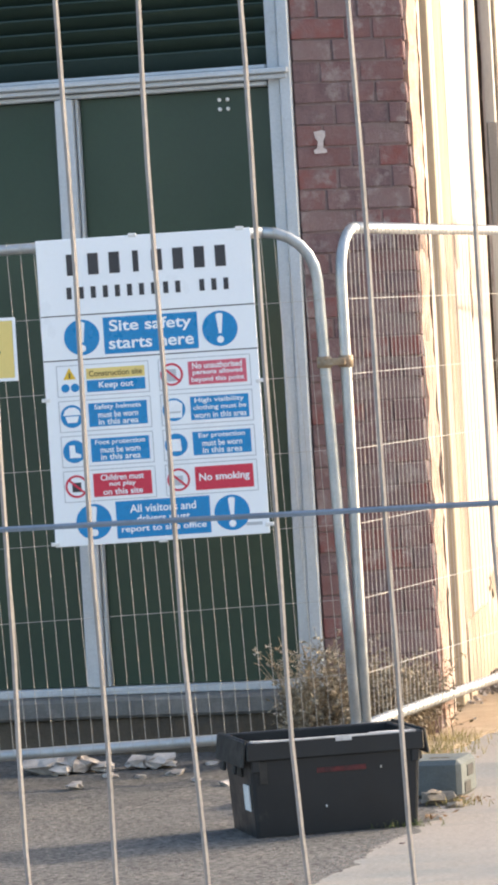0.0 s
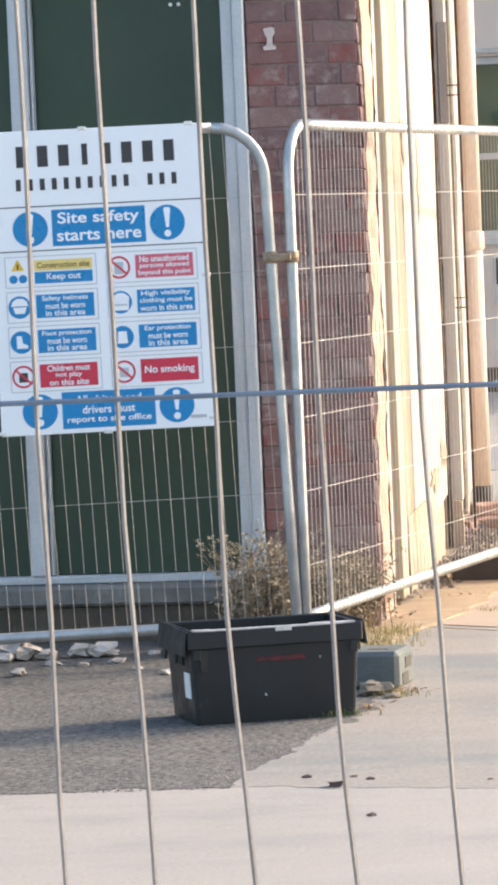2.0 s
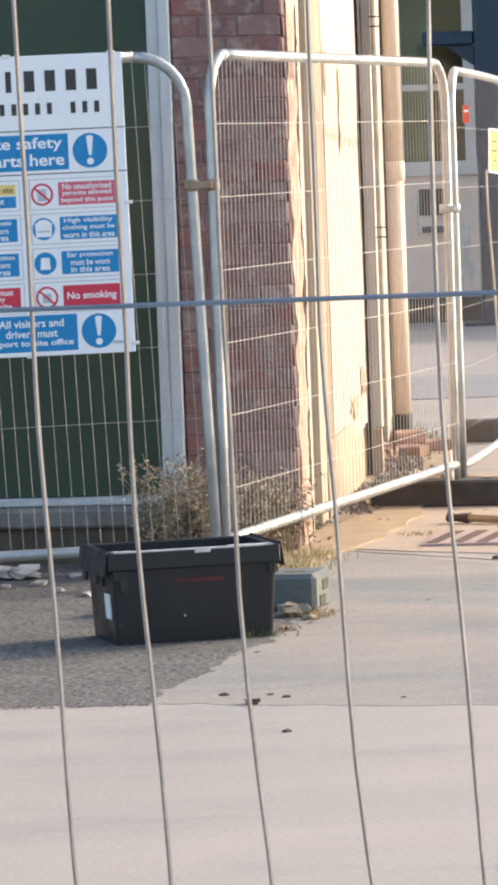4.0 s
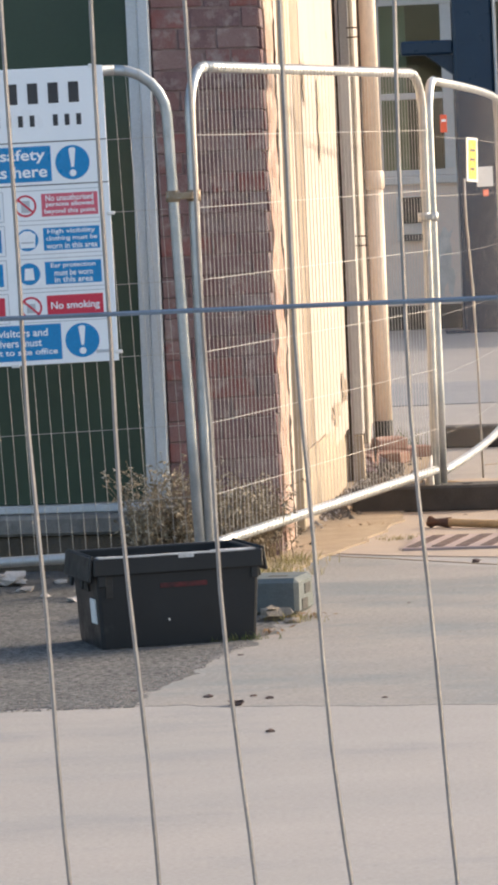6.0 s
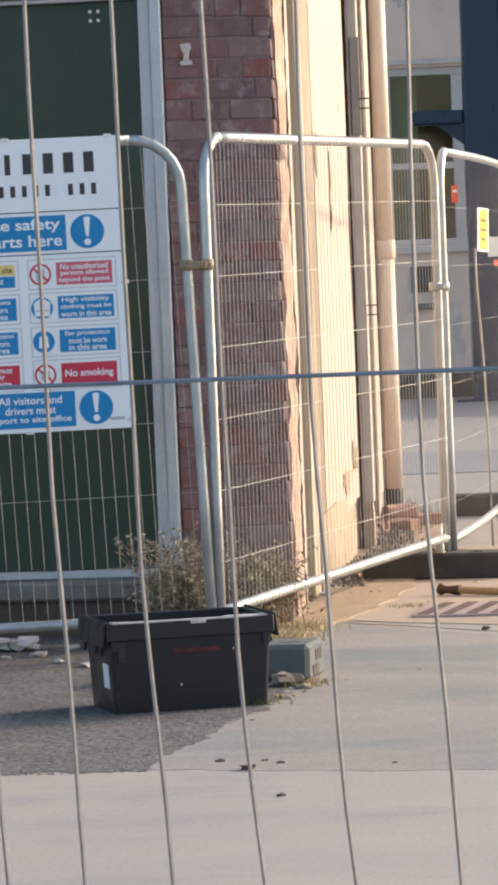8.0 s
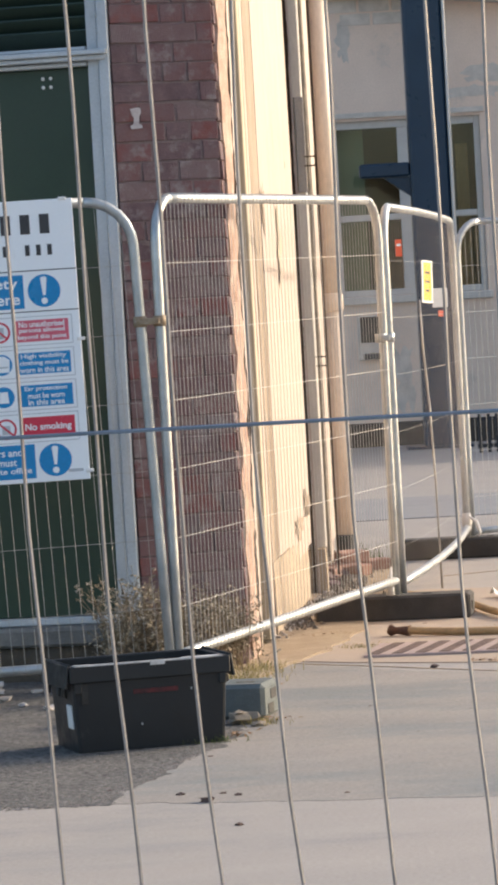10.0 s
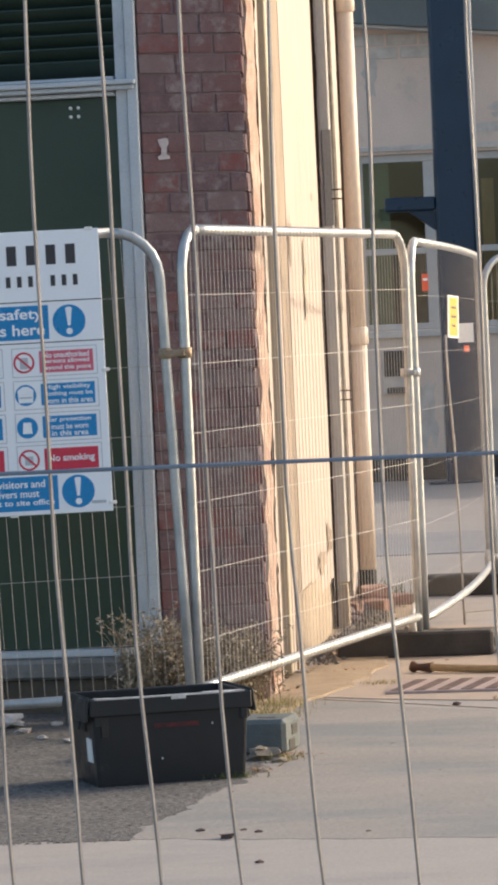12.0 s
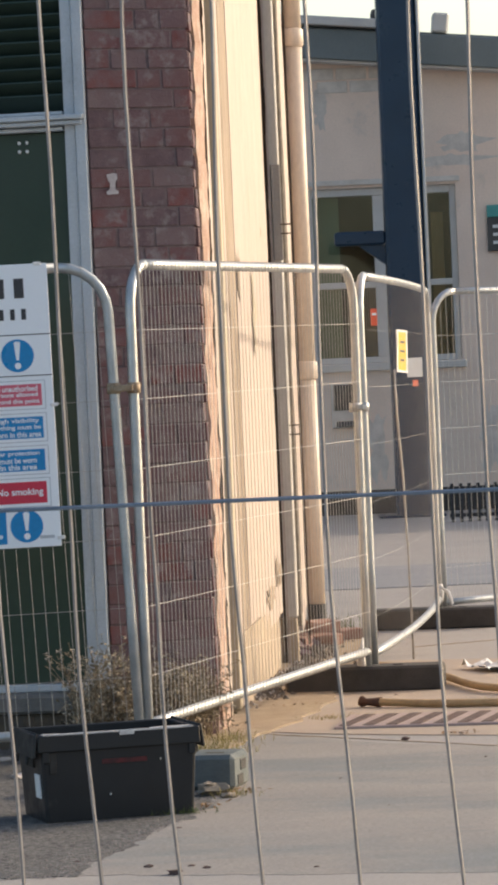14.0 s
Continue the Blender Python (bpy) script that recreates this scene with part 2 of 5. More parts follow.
M_ORANGE = material("orange_red_notice", (0.75, 0.13, 0.06), (0.66, 0.11, 0.05), 9, 0.5, 0.5, bump=0)
M_TEAL = material("teal_board_header", (0.08, 0.32, 0.30), (0.07, 0.28, 0.26), 9, 0.5, 0.5, bump=0)
M_SHEET = material("white_plastic_sheet", (0.72, 0.70, 0.67), (0.58, 0.55, 0.52), 12, 0.7, 0.6, bump=0.2)
M_ROAD = material("far_road_asphalt", (0.27, 0.265, 0.265), (0.225, 0.225, 0.23), 1.6, 0.7, 0.85, bump=0.3, grain=90)
M_GLASS = bpy.data.materials.new("window_glass")
M_GLASS.use_nodes = True
g = M_GLASS.node_tree.nodes["Principled BSDF"]
g.inputs["Base Color"].default_value = (0.75, 0.80, 0.76, 1)
g.inputs["Roughness"].default_value = 0.03
g.inputs["Transmission Weight"].default_value = 1.0
g.inputs["IOR"].default_value = 1.45


# ---- mesh helpers ----
class Shape:
    """Collects boxes, tubes and slabs into one bmesh."""

    def __init__(self):
        self.bm = bmesh.new()

    def box(self, x0, x1, y0, y1, z0, z1, bevel=0.0, m=None, taper=(1, 1)):
        tx, ty = taper
        cx, cy, hx, hy = (x0 + x1) / 2, (y0 + y1) / 2, (x1 - x0) / 2, (y1 - y0) / 2
        co = [(cx + a * hx * (tx if z == z0 else 1), cy + b * hy * (ty if z == z0 else 1), z) for z in (z0, z1) for a, b in ((-1, -1), (1, -1), (1, 1), (-1, 1))]
        v = [self.bm.verts.new(m @ Vector(c) if m else c) for c in co]
        fs = [self.bm.faces.new([v[i] for i in q]) for q in ((3, 2, 1, 0), (4, 5, 6, 7), (0, 1, 5, 4), (1, 2, 6, 5), (2, 3, 7, 6), (3, 0, 4, 7))]
        if bevel:
            es = list({e for f in fs for e in f.edges})
            bmesh.ops.bevel(self.bm, geom=es, offset=bevel, segments=1, affect='EDGES', profile=0.5)
        return self

    def tube(self, pts, r, seg=8, cap=True, radii=None):
        pts = [Vector(p) for p in pts]
        rings = []
        ref = None
        for i, p in enumerate(pts):
            d = (pts[min(i + 1, len(pts) - 1)] - pts[max(i - 1, 0)]).normalized()
            if ref is None:
                ref = Vector((0, 0, 1)) if abs(d.z) < 0.9 else Vector((1, 0, 0))
            a = (ref - d * ref.dot(d)).normalized()
            b = d.cross(a)
            ref = a
            rr = radii[i] if radii else r
            rings.append([self.bm.verts.new(p + (a * math.cos(2 * math.pi * k / seg) + b * math.sin(2 * math.pi * k / seg)) * rr) for k in range(seg)])
        for r0, r1 in zip(rings, rings[1:]):
            for k in range(seg):
                f = self.bm.faces.new((r0[k], r0[(k + 1) % seg], r1[(k + 1) % seg], r1[k]))
                f.smooth = seg > 5
        if cap:
            self.bm.faces.new(rings[0][::-1])
            self.bm.faces.new(rings[-1])
        return self

    def slab(self, poly, z0, z1):
        """A flat slab with this outline (x, y), counted anticlockwise."""
        a = [self.bm.verts.new((x, y, z0)) for x, y in poly]
        b = [self.bm.verts.new((x, y, z1)) for x, y in poly]
        self.bm.faces.new(a[::-1])
        self.bm.faces.new(b)
        n = len(poly)
        for i in range(n):
            self.bm.faces.new((a[i], a[(i + 1) % n], b[(i + 1) % n], b[i]))
        return self

    def rough(self, amount, scale, cuts=0):
        if cuts:
            bmesh.ops.subdivide_edges(self.bm, edges=self.bm.edges[:], cuts=cuts, use_grid_fill=True)
        for v in self.bm.verts:
            v.co += noise.noise_vector(v.co * scale) * amount
        return self

    def mesh(self, name, mat):
        me = bpy.data.meshes.new(name)
        bmesh.ops.recalc_face_normals(self.bm, faces=self.bm.faces[:])
        self.bm.to_mesh(me)
        self.bm.free()
        me.materials.append(mat)
        return me


def part(name, shape, mat, parent=None, label="", m=None):
    me = shape.mesh(name, mat) if isinstance(shape, Shape) else shape
    ob = new(name, me)
    if parent:
        ob.parent = parent
    if m is not None:
        ob.matrix_basis = m
    if label:
        ob["label"] = label
    return ob


def thing(name, label, category, m=None, group="", kind=""):
    ob = new(name)
    ob.empty_display_size = 0.1
    if m is not None:
        ob.matrix_basis = m
    return tagged(ob, label, category, group, kind)


def turned(x, y, z, deg):
    return pose(x, y, z, 0, 0, deg)


# ---- ground ----
def ground():
    s = Shape()
    s.box(-300, 300, -300, 300, -0.5, 0.0)
    tagged(part("ground", s, M_CONCRETE), "pale worn concrete yard with faint stains", "ground", kind="structure")
    edge = [(-6, -3.55), (-1.6, -3.55), (-0.98, -3.55), (-0.63, -3.57), (-0.60, -3.36), (-0.53, -3.05), (-0.45, -2.75), (-0.38, -2.42), (-0.31, -2.15), (-0.24, -1.85), (-0.12, -1.2), (-0.22, -0.5), (-0.30, 0.2), (-0.24, 0.9), (-6, 1.3)]
    fine = []
    for (x0, y0), (x1, y1) in zip(edge, edge[1:]):
        for i in range(24):
            t = i / 24
            p = Vector((x0 + (x1 - x0) * t, y0 + (y1 - y0) * t, 0))
            w = noise.noise_vector(p * 6) * 0.075 + noise.noise_vector(p * 24) * 0.022
            fine.append((p.x + w.x, p.y + w.y))
    fine.append(edge[-1])
    s = Shape().slab(fine, -0.05, 0.002)
    tagged(part("pavement_asphalt_patch", s, M_ASPHALT), "dark gritty worn asphalt patch before the doorway", "pavement", kind="structure")
    rnd = random.Random(71)
    verts, faces = [], []
    rim = edge[1:11]
    for i in range(4200):
        if i < 2600:
            x, y = rnd.uniform(-2.0, -0.35), rnd.uniform(-3.5, -0.6)
            if y < -2.2 and x > -0.62:
                continue
        else:
            k = rnd.randrange(len(rim) - 1)
            f = rnd.random()
            x = rim[k][0] + (rim[k + 1][0] - rim[k][0]) * f - abs(rnd.gauss(0, 0.05)) + 0.015
            y = rim[k][1] + (rim[k + 1][1] - rim[k][1]) * f + abs(rnd.gauss(0, 0.10)) - 0.03
        r, a, n0 = rnd.uniform(0.003, 0.0075), rnd.uniform(0, 6.3), len(verts)
        for q in range(4):
            c = a + q * math.pi / 2 + rnd.uniform(-0.4, 0.4)
            verts.append((x + r * math.cos(c), y + r * 1.4 * math.sin(c), 0.001))
        verts.append((x + rnd.uniform(-0.3, 0.3) * r, y, 0.002 + r * rnd.uniform(0.25, 0.5)))
        faces += [(n0 + q, n0 + (q + 1) % 4, n0 + 4) for q in range(4)]
    grit = bpy.data.meshes.new("asphalt_grit")
    grit.from_pydata(verts, [], faces)
    grit.materials.append(M_GRIT)
    tagged(new("asphalt_grit", grit), "loose grey and tan grit on worn asphalt", "grit", kind="stuff")
    verge = [(-0.52, 0.30), (-0.33, 0.12), (-0.12, 0.55), (0.10, 1.35), (0.30, 2.3), (0.40, 3.3), (0.55, 5.2), (0.72, 7.6), (0.30, 8.6), (-0.2, 8.6), (-0.35, 1.0), (-0.6, 0.8)]
    fine = []
    for (x0, y0), (x1, y1) in zip(verge, verge[1:] + verge[:1]):
        for i in range(6):
            t = i / 6
            p = Vector((x0 + (x1 - x0) * t, y0 + (y1 - y0) * t, 0))
            w = noise.noise_vector(p * 5 + Vector((3, 0, 0))) * 0.07
            fine.append((p.x + w.x, p.y + w.y))
    tagged(part("ground_verge", Shape().slab(fine, -0.05, 0.012), M_DIRT), "dry sandy soil along the wall foot", "soil", kind="structure")
    s = Shape().slab([(-4, 12.6), (60, 10.8), (60, 14.2), (-4, 15.8)], -0.05, 0.006)
    tagged(part("road_strip", s, M_ROAD), "blue-grey asphalt strip across the yard", "road", kind="structure")
    worn = [(-0.62, -3.59), (-0.1, -3.70), (0.7, -3.90), (7.0, -5.5), (7.0, -4.6), (1.0, 0.12), (0.56, 0.44), (0.24, 0.84), (-0.05, 1.20), (-0.6, 1.15), (-1.0, -1.0)]
    fine = []
    for (x0, y0), (x1, y1) in zip(worn, worn[1:] + worn[:1]):
        for i in range(30):
            p = Vector((x0 + (x1 - x0) * i / 30, y0 + (y1 - y0) * i / 30, 0))
            w = noise.noise_vector(p * 3) * 0.06 + noise.noise_vector(p * 14) * 0.025
            fine.append((p.x + w.x, p.y + w.y))
    tagged(part("pavement_worn_slab", Shape().slab(fine, -0.05, 0.0012), M_WORNSLAB), "greyish worn concrete slab with dark stains", "pavement", kind="structure")
    sand = [(-0.05, 1.28), (0.25, 1.02), (0.6, 0.80), (1.1, 0.55), (4.0, -0.9), (4.2, 4.4), (1.6, 4.9), (0.7, 5.2), (0.1, 3.0)]
    tagged(part("pavement_sandy_slab", Shape().slab(sand, -0.05, 0.004), M_SAND), "sand-dusted concrete slab beyond the joint", "pavement", kind="structure")
    # expansion joints of the concrete
    for i, (a, b) in enumerate((((-0.12, 1.27), (1.0, 0.12)), ((1.0, 0.12), (7.0, -4.6)), ((0.9, 6.2), (6.0, 9.4)))):
        (x0, y0), (x1, y1) = a, b
        n = Vector((y0 - y1, x1 - x0, 0)).normalized() * 0.005
        s = Shape()
        k = 14
        left, right = [], []
        for j in range(k + 1):
            p = Vector((x0 + (x1 - x0) * j / k, y0 + (y1 - y0) * j / k, 0)) + noise.noise_vector(Vector((j, i, 0))) * 0.02
            left.append((p.x + n.x, p.y + n.y)), right.append((p.x - n.x, p.y - n.y))
        s.slab(right + left[::-1], -0.02, 0.003)
        tagged(part("pavement_joint", s, M_DIRT), "soil-filled joint in the concrete", "joint", kind="structure")


ground()


# ---- building with the doorway ----
WALL_TOP = 4.6
PIER_L, PIER_R = Vector((-0.635, 0.95, 0)), Vector((-0.190, 1.14, 0))
RET_END = Vector((-0.146, 1.72, 0))


def door_wall():
    """The doorway's own frame: local x runs left to right along the wall, 0 at the pier; y into the wall."""
    base = turned(-0.636, 0.95, 0, -9)
    holder = thing("wall_doorway", "shaded doorway wall with concrete sill and dark boards", "wall", base, kind="structure")
    part("sill", Shape().box(-3.4, 0.0, -0.12, 0.4, 0.155, 0.235, 0.012).rough(0.005, 9, 3), M_LEDGE, holder, "grey concrete sill ledge")
    part("base_course", Shape().box(-3.4, 0.0, -0.085, 0.4, 0.0, 0.152, 0.004).rough(0.006, 9, 3), M_SILL, holder, "dark brown stained base course")
    part("lintel", Shape().box(-3.4, 0.0, 0.02, 0.4, 3.75, WALL_TOP, 0.01), M_SILL, holder)
    # backing sheet, its dark colour standing for shade behind the boards
    part("backing", Shape().box(-3.4, 0.0, 0.25, 0.4, 0.235, 3.75), M_GAPSHADE, holder)
    # frame members
    for name, x0, x1, y0, y1, z0, z1 in (("outer_jamb", -0.052, -0.006, -0.02, 0.2, 0.24, 3.75), ("inner_jamb", -0.105, -0.056, 0.005, 0.2, 0.24, 3.75),
                                         ("transom", -3.4, -0.02, -0.035, 0.2, 2.694, 2.714), ("transom_cap", -3.4, -0.012, -0.055, 0.15, 2.716, 2.738),
                                         ("head_rail", -3.4, -0.11, 0.0, 0.2, 2.672, 2.690), ("bottom_rail", -3.4, -0.11, 0.0, 0.2, 0.238, 0.270),
                                         ("mullion", -0.992, -0.916, -0.012, 0.2, 0.272, 2.670), ("mullion_stop", -0.912, -0.900, 0.01, 0.2, 0.272, 2.670),
                                         ("mullion", -1.95, -1.874, -0.012, 0.2, 0.272, 2.670)):
        part(name, Shape().box(x0, x1, y0, y1, z0, z1, 0.004), M_FRAME, holder)
    for x0, x1 in ((-0.898, -0.107), (-1.872, -0.994), (-2.9, -1.952)):
        panel = part("door_panel", Shape().box(x0, x1, 0.045, 0.10, 0.272, 2.670, 0.003), M_GREEN, holder, "dark green painted board")
    for dx in (0, 0.034):
        for dz in (0, 0.038):
            part("vent_hole", Shape().tube([(-0.315 + dx, 0.046, 2.590 + dz), (-0.315 + dx, 0.036, 2.592 + dz)], 0.0075, 8), M_LABEL, holder)
    # louvre above the transom
    for x0, x1 in ((-3.3, -0.11),):
        # black back sheet paints in the shade between the slats
        part("louvre_back", Shape().box(x0, x1, 0.15, 0.2, 2.745, 3.75), M_BITUMEN_HOLLOW, holder)
        blade = Shape()
        m = Matrix.Rotation(radians(-38), 4, 'X')
        blade.box(x0, x1, -0.050, 0.050, -0.004, 0.004, 0, m)
        me = blade.mesh("slat", M_SLAT)
        for i in range(16):
            part("slat", me, M_SLAT, holder, m=Matrix.Translation((0, 0.06, 2.80 + 0.0585 * i)))
        part("louvre_flashing", Shape().box(x0, x1, -0.01, 0.10, 2.742, 2.756, 0.003), M_FRAME, holder)


door_wall()


def cream_wall():
    holder = thing("wall_cream", "sunlit cream painted side wall with cracked strips", "wall", kind="structure")

    def block(name, x0, x1, y0, y1, z0, z1, mat, bevel=0.006, label="", wobble=0.0):
        s = Shape()
        v = [s.bm.verts.new(c) for c in ((x0 - 0.45, y0, z0), (x0, y0, z0), (x1, y1, z0), (x1 - 0.6, y1, z0), (x0 - 0.45, y0, z1), (x0, y0, z1), (x1, y1, z1), (x1 - 0.6, y1, z1))]
        for q in ((3, 2, 1, 0), (4, 5, 6, 7), (0, 1, 5, 4), (1, 2, 6, 5), (2, 3, 7, 6), (3, 0, 4, 7)):
            s.bm.faces.new([v[i] for i in q])
        if wobble:
            s.rough(wobble, 6, 12)
        elif bevel:
            bmesh.ops.bevel(s.bm, geom=s.bm.edges[:], offset=bevel, segments=1, affect='EDGES')
        return part(name, s, mat, holder, label)

    def ragged(name, x0, x1, y, mat, w0, w1, seed, label="", z0=0.02, depth=0.012, rows=230):
        """An upright strip with broken edges, facing the yard."""
        s = Shape()
        grid = []
        for k in range(rows + 1):
            z = z0 + (WALL_TOP - z0) * k / rows
            a = noise.noise(Vector((z * 3.1, seed, 0))) + 0.6 * noise.noise(Vector((z * 17, seed, 4)))
            b = noise.noise(Vector((z * 2.3, seed, 9))) + 0.7 * noise.noise(Vector((z * 23, seed, 6)))
            grid.append([s.bm.verts.new((x, yy, z)) for x, yy in ((x0 + w0 * a, y), (x1 + w1 * b, y), (x1 + w1 * b, y + depth), (x0 + w0 * a, y + depth))])
        for r0, r1 in zip(grid, grid[1:]):
            for q in range(4):
                s.bm.faces.new((r0[q], r0[(q + 1) % 4], r1[(q + 1) % 4], r1[q]))
        s.bm.faces.new(grid[0])
        s.bm.faces.new(grid[-1][::-1])
        return part(name, s, mat, holder, label)

    # solid block, coloured dark so that the gaps before it look shaded
    block("core", -0.215, 0.23, 1.80, 7.9, 0, WALL_TOP, M_GAPSHADE, label="solid core coloured as the shade behind the strips")
    block("edge_strip", -0.135, -0.121, 1.80, 2.05, 0.0, WALL_TOP, M_CREAM, wobble=0.006)
    block("pilaster", -0.086, -0.078, 2.20, 2.34, 0.02, WALL_TOP, M_KHAKI, label="khaki pilaster with a cream arris")
    block("arris", -0.076, -0.064, 2.345, 2.45, 0.02, WALL_TOP, M_CREAM)
    plaster = Shape()
    na, nz = 14, 40
    grid = []
    for k in range(nz + 1):
        row = []
        for i in range(na + 1):
            u = i / na
            low = 0.20 + 0.10 * u + 0.05 * noise.noise(Vector((u * 5, 3.3, 0)))
            z = low + (WALL_TOP - low) * k / nz
            row.append(plaster.bm.verts.new((-0.026 + 0.170 * u + 0.004 * noise.noise(Vector((u * 2, z * 1.5, 1))), 3.16 + 1.78 * u, z)))
        grid.append(row)
    for k in range(nz):
        for i in range(na):
            plaster.bm.faces.new((grid[k][i], grid[k][i + 1], grid[k + 1][i + 1], grid[k + 1][i]))
    geom = bmesh.ops.extrude_face_region(plaster.bm, geom=plaster.bm.faces[:])
    for v in geom["geom"]:
        if isinstance(v, bmesh.types.BMVert):
            v.co.x -= 0.03
    part("plaster", plaster, M_CREAM, holder, "bright cream plaster with a ragged foot")
    def smear(name, u, z, w, h, mat, seed, label):
        """A thin blot of paint or dirt lying on the plaster."""
        s, n = Shape(), 40
        ring_ = []
        for k in range(n):
            a = math.tau * k / n
            r = 0.65 + 0.9 * noise.noise(Vector((math.cos(a) * 1.6, math.sin(a) * 1.6, seed)))
            uu, zz = u + math.cos(a) * w * r, z + math.sin(a) * h * r
            ring_.append((-0.026 + 0.170 * uu + 0.0065, 3.16 + 1.78 * uu, zz))
        s.bm.faces.new([s.bm.verts.new(c) for c in ring_])
        part(name, s, mat, holder, label)

    smear("paint_smear", 0.46, 1.86, 0.075, 0.24, M_SMEAR, 2.0, "faded yellow paint smear")
    smear("dirt_blot", 0.04, 2.10, 0.06, 0.13, M_RECESS, 3.0, "tan dirt blot")
    smear("dirt_blot", 0.76, 2.33, 0.03, 0.025, M_RECESS, 8.0, "tan dirt blot")
    smear("dirt_blot", 0.86, 0.52, 0.10, 0.10, M_RECESS, 9.0, "tan dirt blot")
    smear("dirt_blot", 0.60, 0.44, 0.16, 0.07, M_RECESS, 12.0, "tan dirt blot")
    block("plinth", -0.056, 0.122, 2.56, 4.90, 0.0, 0.36, M_RENDER, wobble=0.012, label="stained base render")
    block("channel", 0.225, 0.231, 5.20, 5.30, 0.26, WALL_TOP, M_GREYPAINT, label="grey steel channel")
    block("channel_foot", 0.218, 0.224, 5.22, 5.30, 0.0, 0.255, M_RENDER, wobble=0.008)
    # solid strip; the stone's grey-brown is used here as the groove's shade
    block("shadow_groove", 0.250, 0.254, 5.36, 5.40, 0.20, WALL_TOP, M_CHUNK, label="groove beside the channel, its shade painted grey-brown")
    block("cover_strip", 0.258, 0.287, 5.45, 6.10, 0.27, WALL_TOP, M_CREAM, label="cream cover strip, loose at its foot", wobble=0.006)
    block("end_plaster", 0.265, 0.300, 6.20, 7.60, 0.12, WALL_TOP, M_CREAM)
    block("recess", -0.062, -0.030, 2.54, 3.14, 0.14, WALL_TOP, M_RECESS, wobble=0.004, label="tan bare strip beside the plaster")
    # the gap strips are solid: their dark colour paints the shade of openings
    ragged("gap", 0.139, 0.168, 5.165, M_GAPSHADE, 0.006, 0.007, 3.0, "ragged dark strip painted as an open joint's shade")
    ragged("broken_edge", 0.164, 0.175, 5.155, M_CREAM, 0.006, 0.004, 5.0, "broken cream plaster edge along the joint")
    ragged("gap", -0.157, -0.129, 1.762, M_GAPSHADE, 0.014, 0.008, 7.0, "ragged dark strip painted as a crack's shade")
    part("channel_patch", Shape().box(0.180, 0.2325, 5.188, 5.197, 2.20, 2.72, 0.003), M_REPAIR, holder, "darker grey repair plate")
    # dark strip painted as shade between cover strip and pipe
    part("gap", Shape().box(0.288, 0.302, 6.12, 6.13, 0.05, WALL_TOP), M_GAPSHADE, holder)
    for z in (1.25, 1.30, 2.34, 2.39):
        part("strap", Shape().box(0.222, 0.290, 5.180, 5.190, z, z + 0.007), M_GAPSHADE, holder)
    # the rest of the building behind, unseen but closed
    part("rear_mass", Shape().box(-6.0, -0.62, 1.9, 7.8, 0, WALL_TOP), M_RENDER, holder)
    part("roof_slab", Shape().box(-6.0, -0.1, 1.3, 8.0, WALL_TOP, WALL_TOP + 0.2), M_FASCIA, holder)


cream_wall()


def downpipe():
    t = thing("downpipe", "cream painted round downpipe with black shoe", "downpipe")
    x, y = 0.362, 7.25
    part("pipe", Shape().tube([(x, y, 0.20), (x, y, 1.62)], 0.053, 16), M_PIPE, t)
    part("pipe", Shape().tube([(x, y, 1.62), (x, y, 3.6)], 0.053, 16), M_PIPE, t)
    part("pipe", Shape().tube([(x, y, 3.6), (x, y, WALL_TOP)], 0.053, 16), M_PIPE, t)
    for z in (1.60, 3.58):
        part("collar", Shape().tube([(x, y, z - 0.055), (x, y, z - 0.045), (x, y, z + 0.045), (x, y, z + 0.055)], 0.063, 16, radii=[0.056, 0.064, 0.064, 0.056]), M_PIPE, t)
    part("shoe", Shape().tube([(x, y, 0.0), (x, y, 0.08), (x, y, 0.21)], 0.057, 14), M_BITUMEN_HOLLOW, t, "black bitumen-coated shoe")


downpipe()


# ---- fence panels ----
def plan_curve(a, b, bow):
    a, b = Vector((*a, 0)), Vector((*b, 0))
    side = Vector((b.y - a.y, a.x - b.x, 0)).normalized()

    def at(t):
        return a + (b - a) * t + side * bow * 4 * t * (1 - t)
    return at, (b - a).length


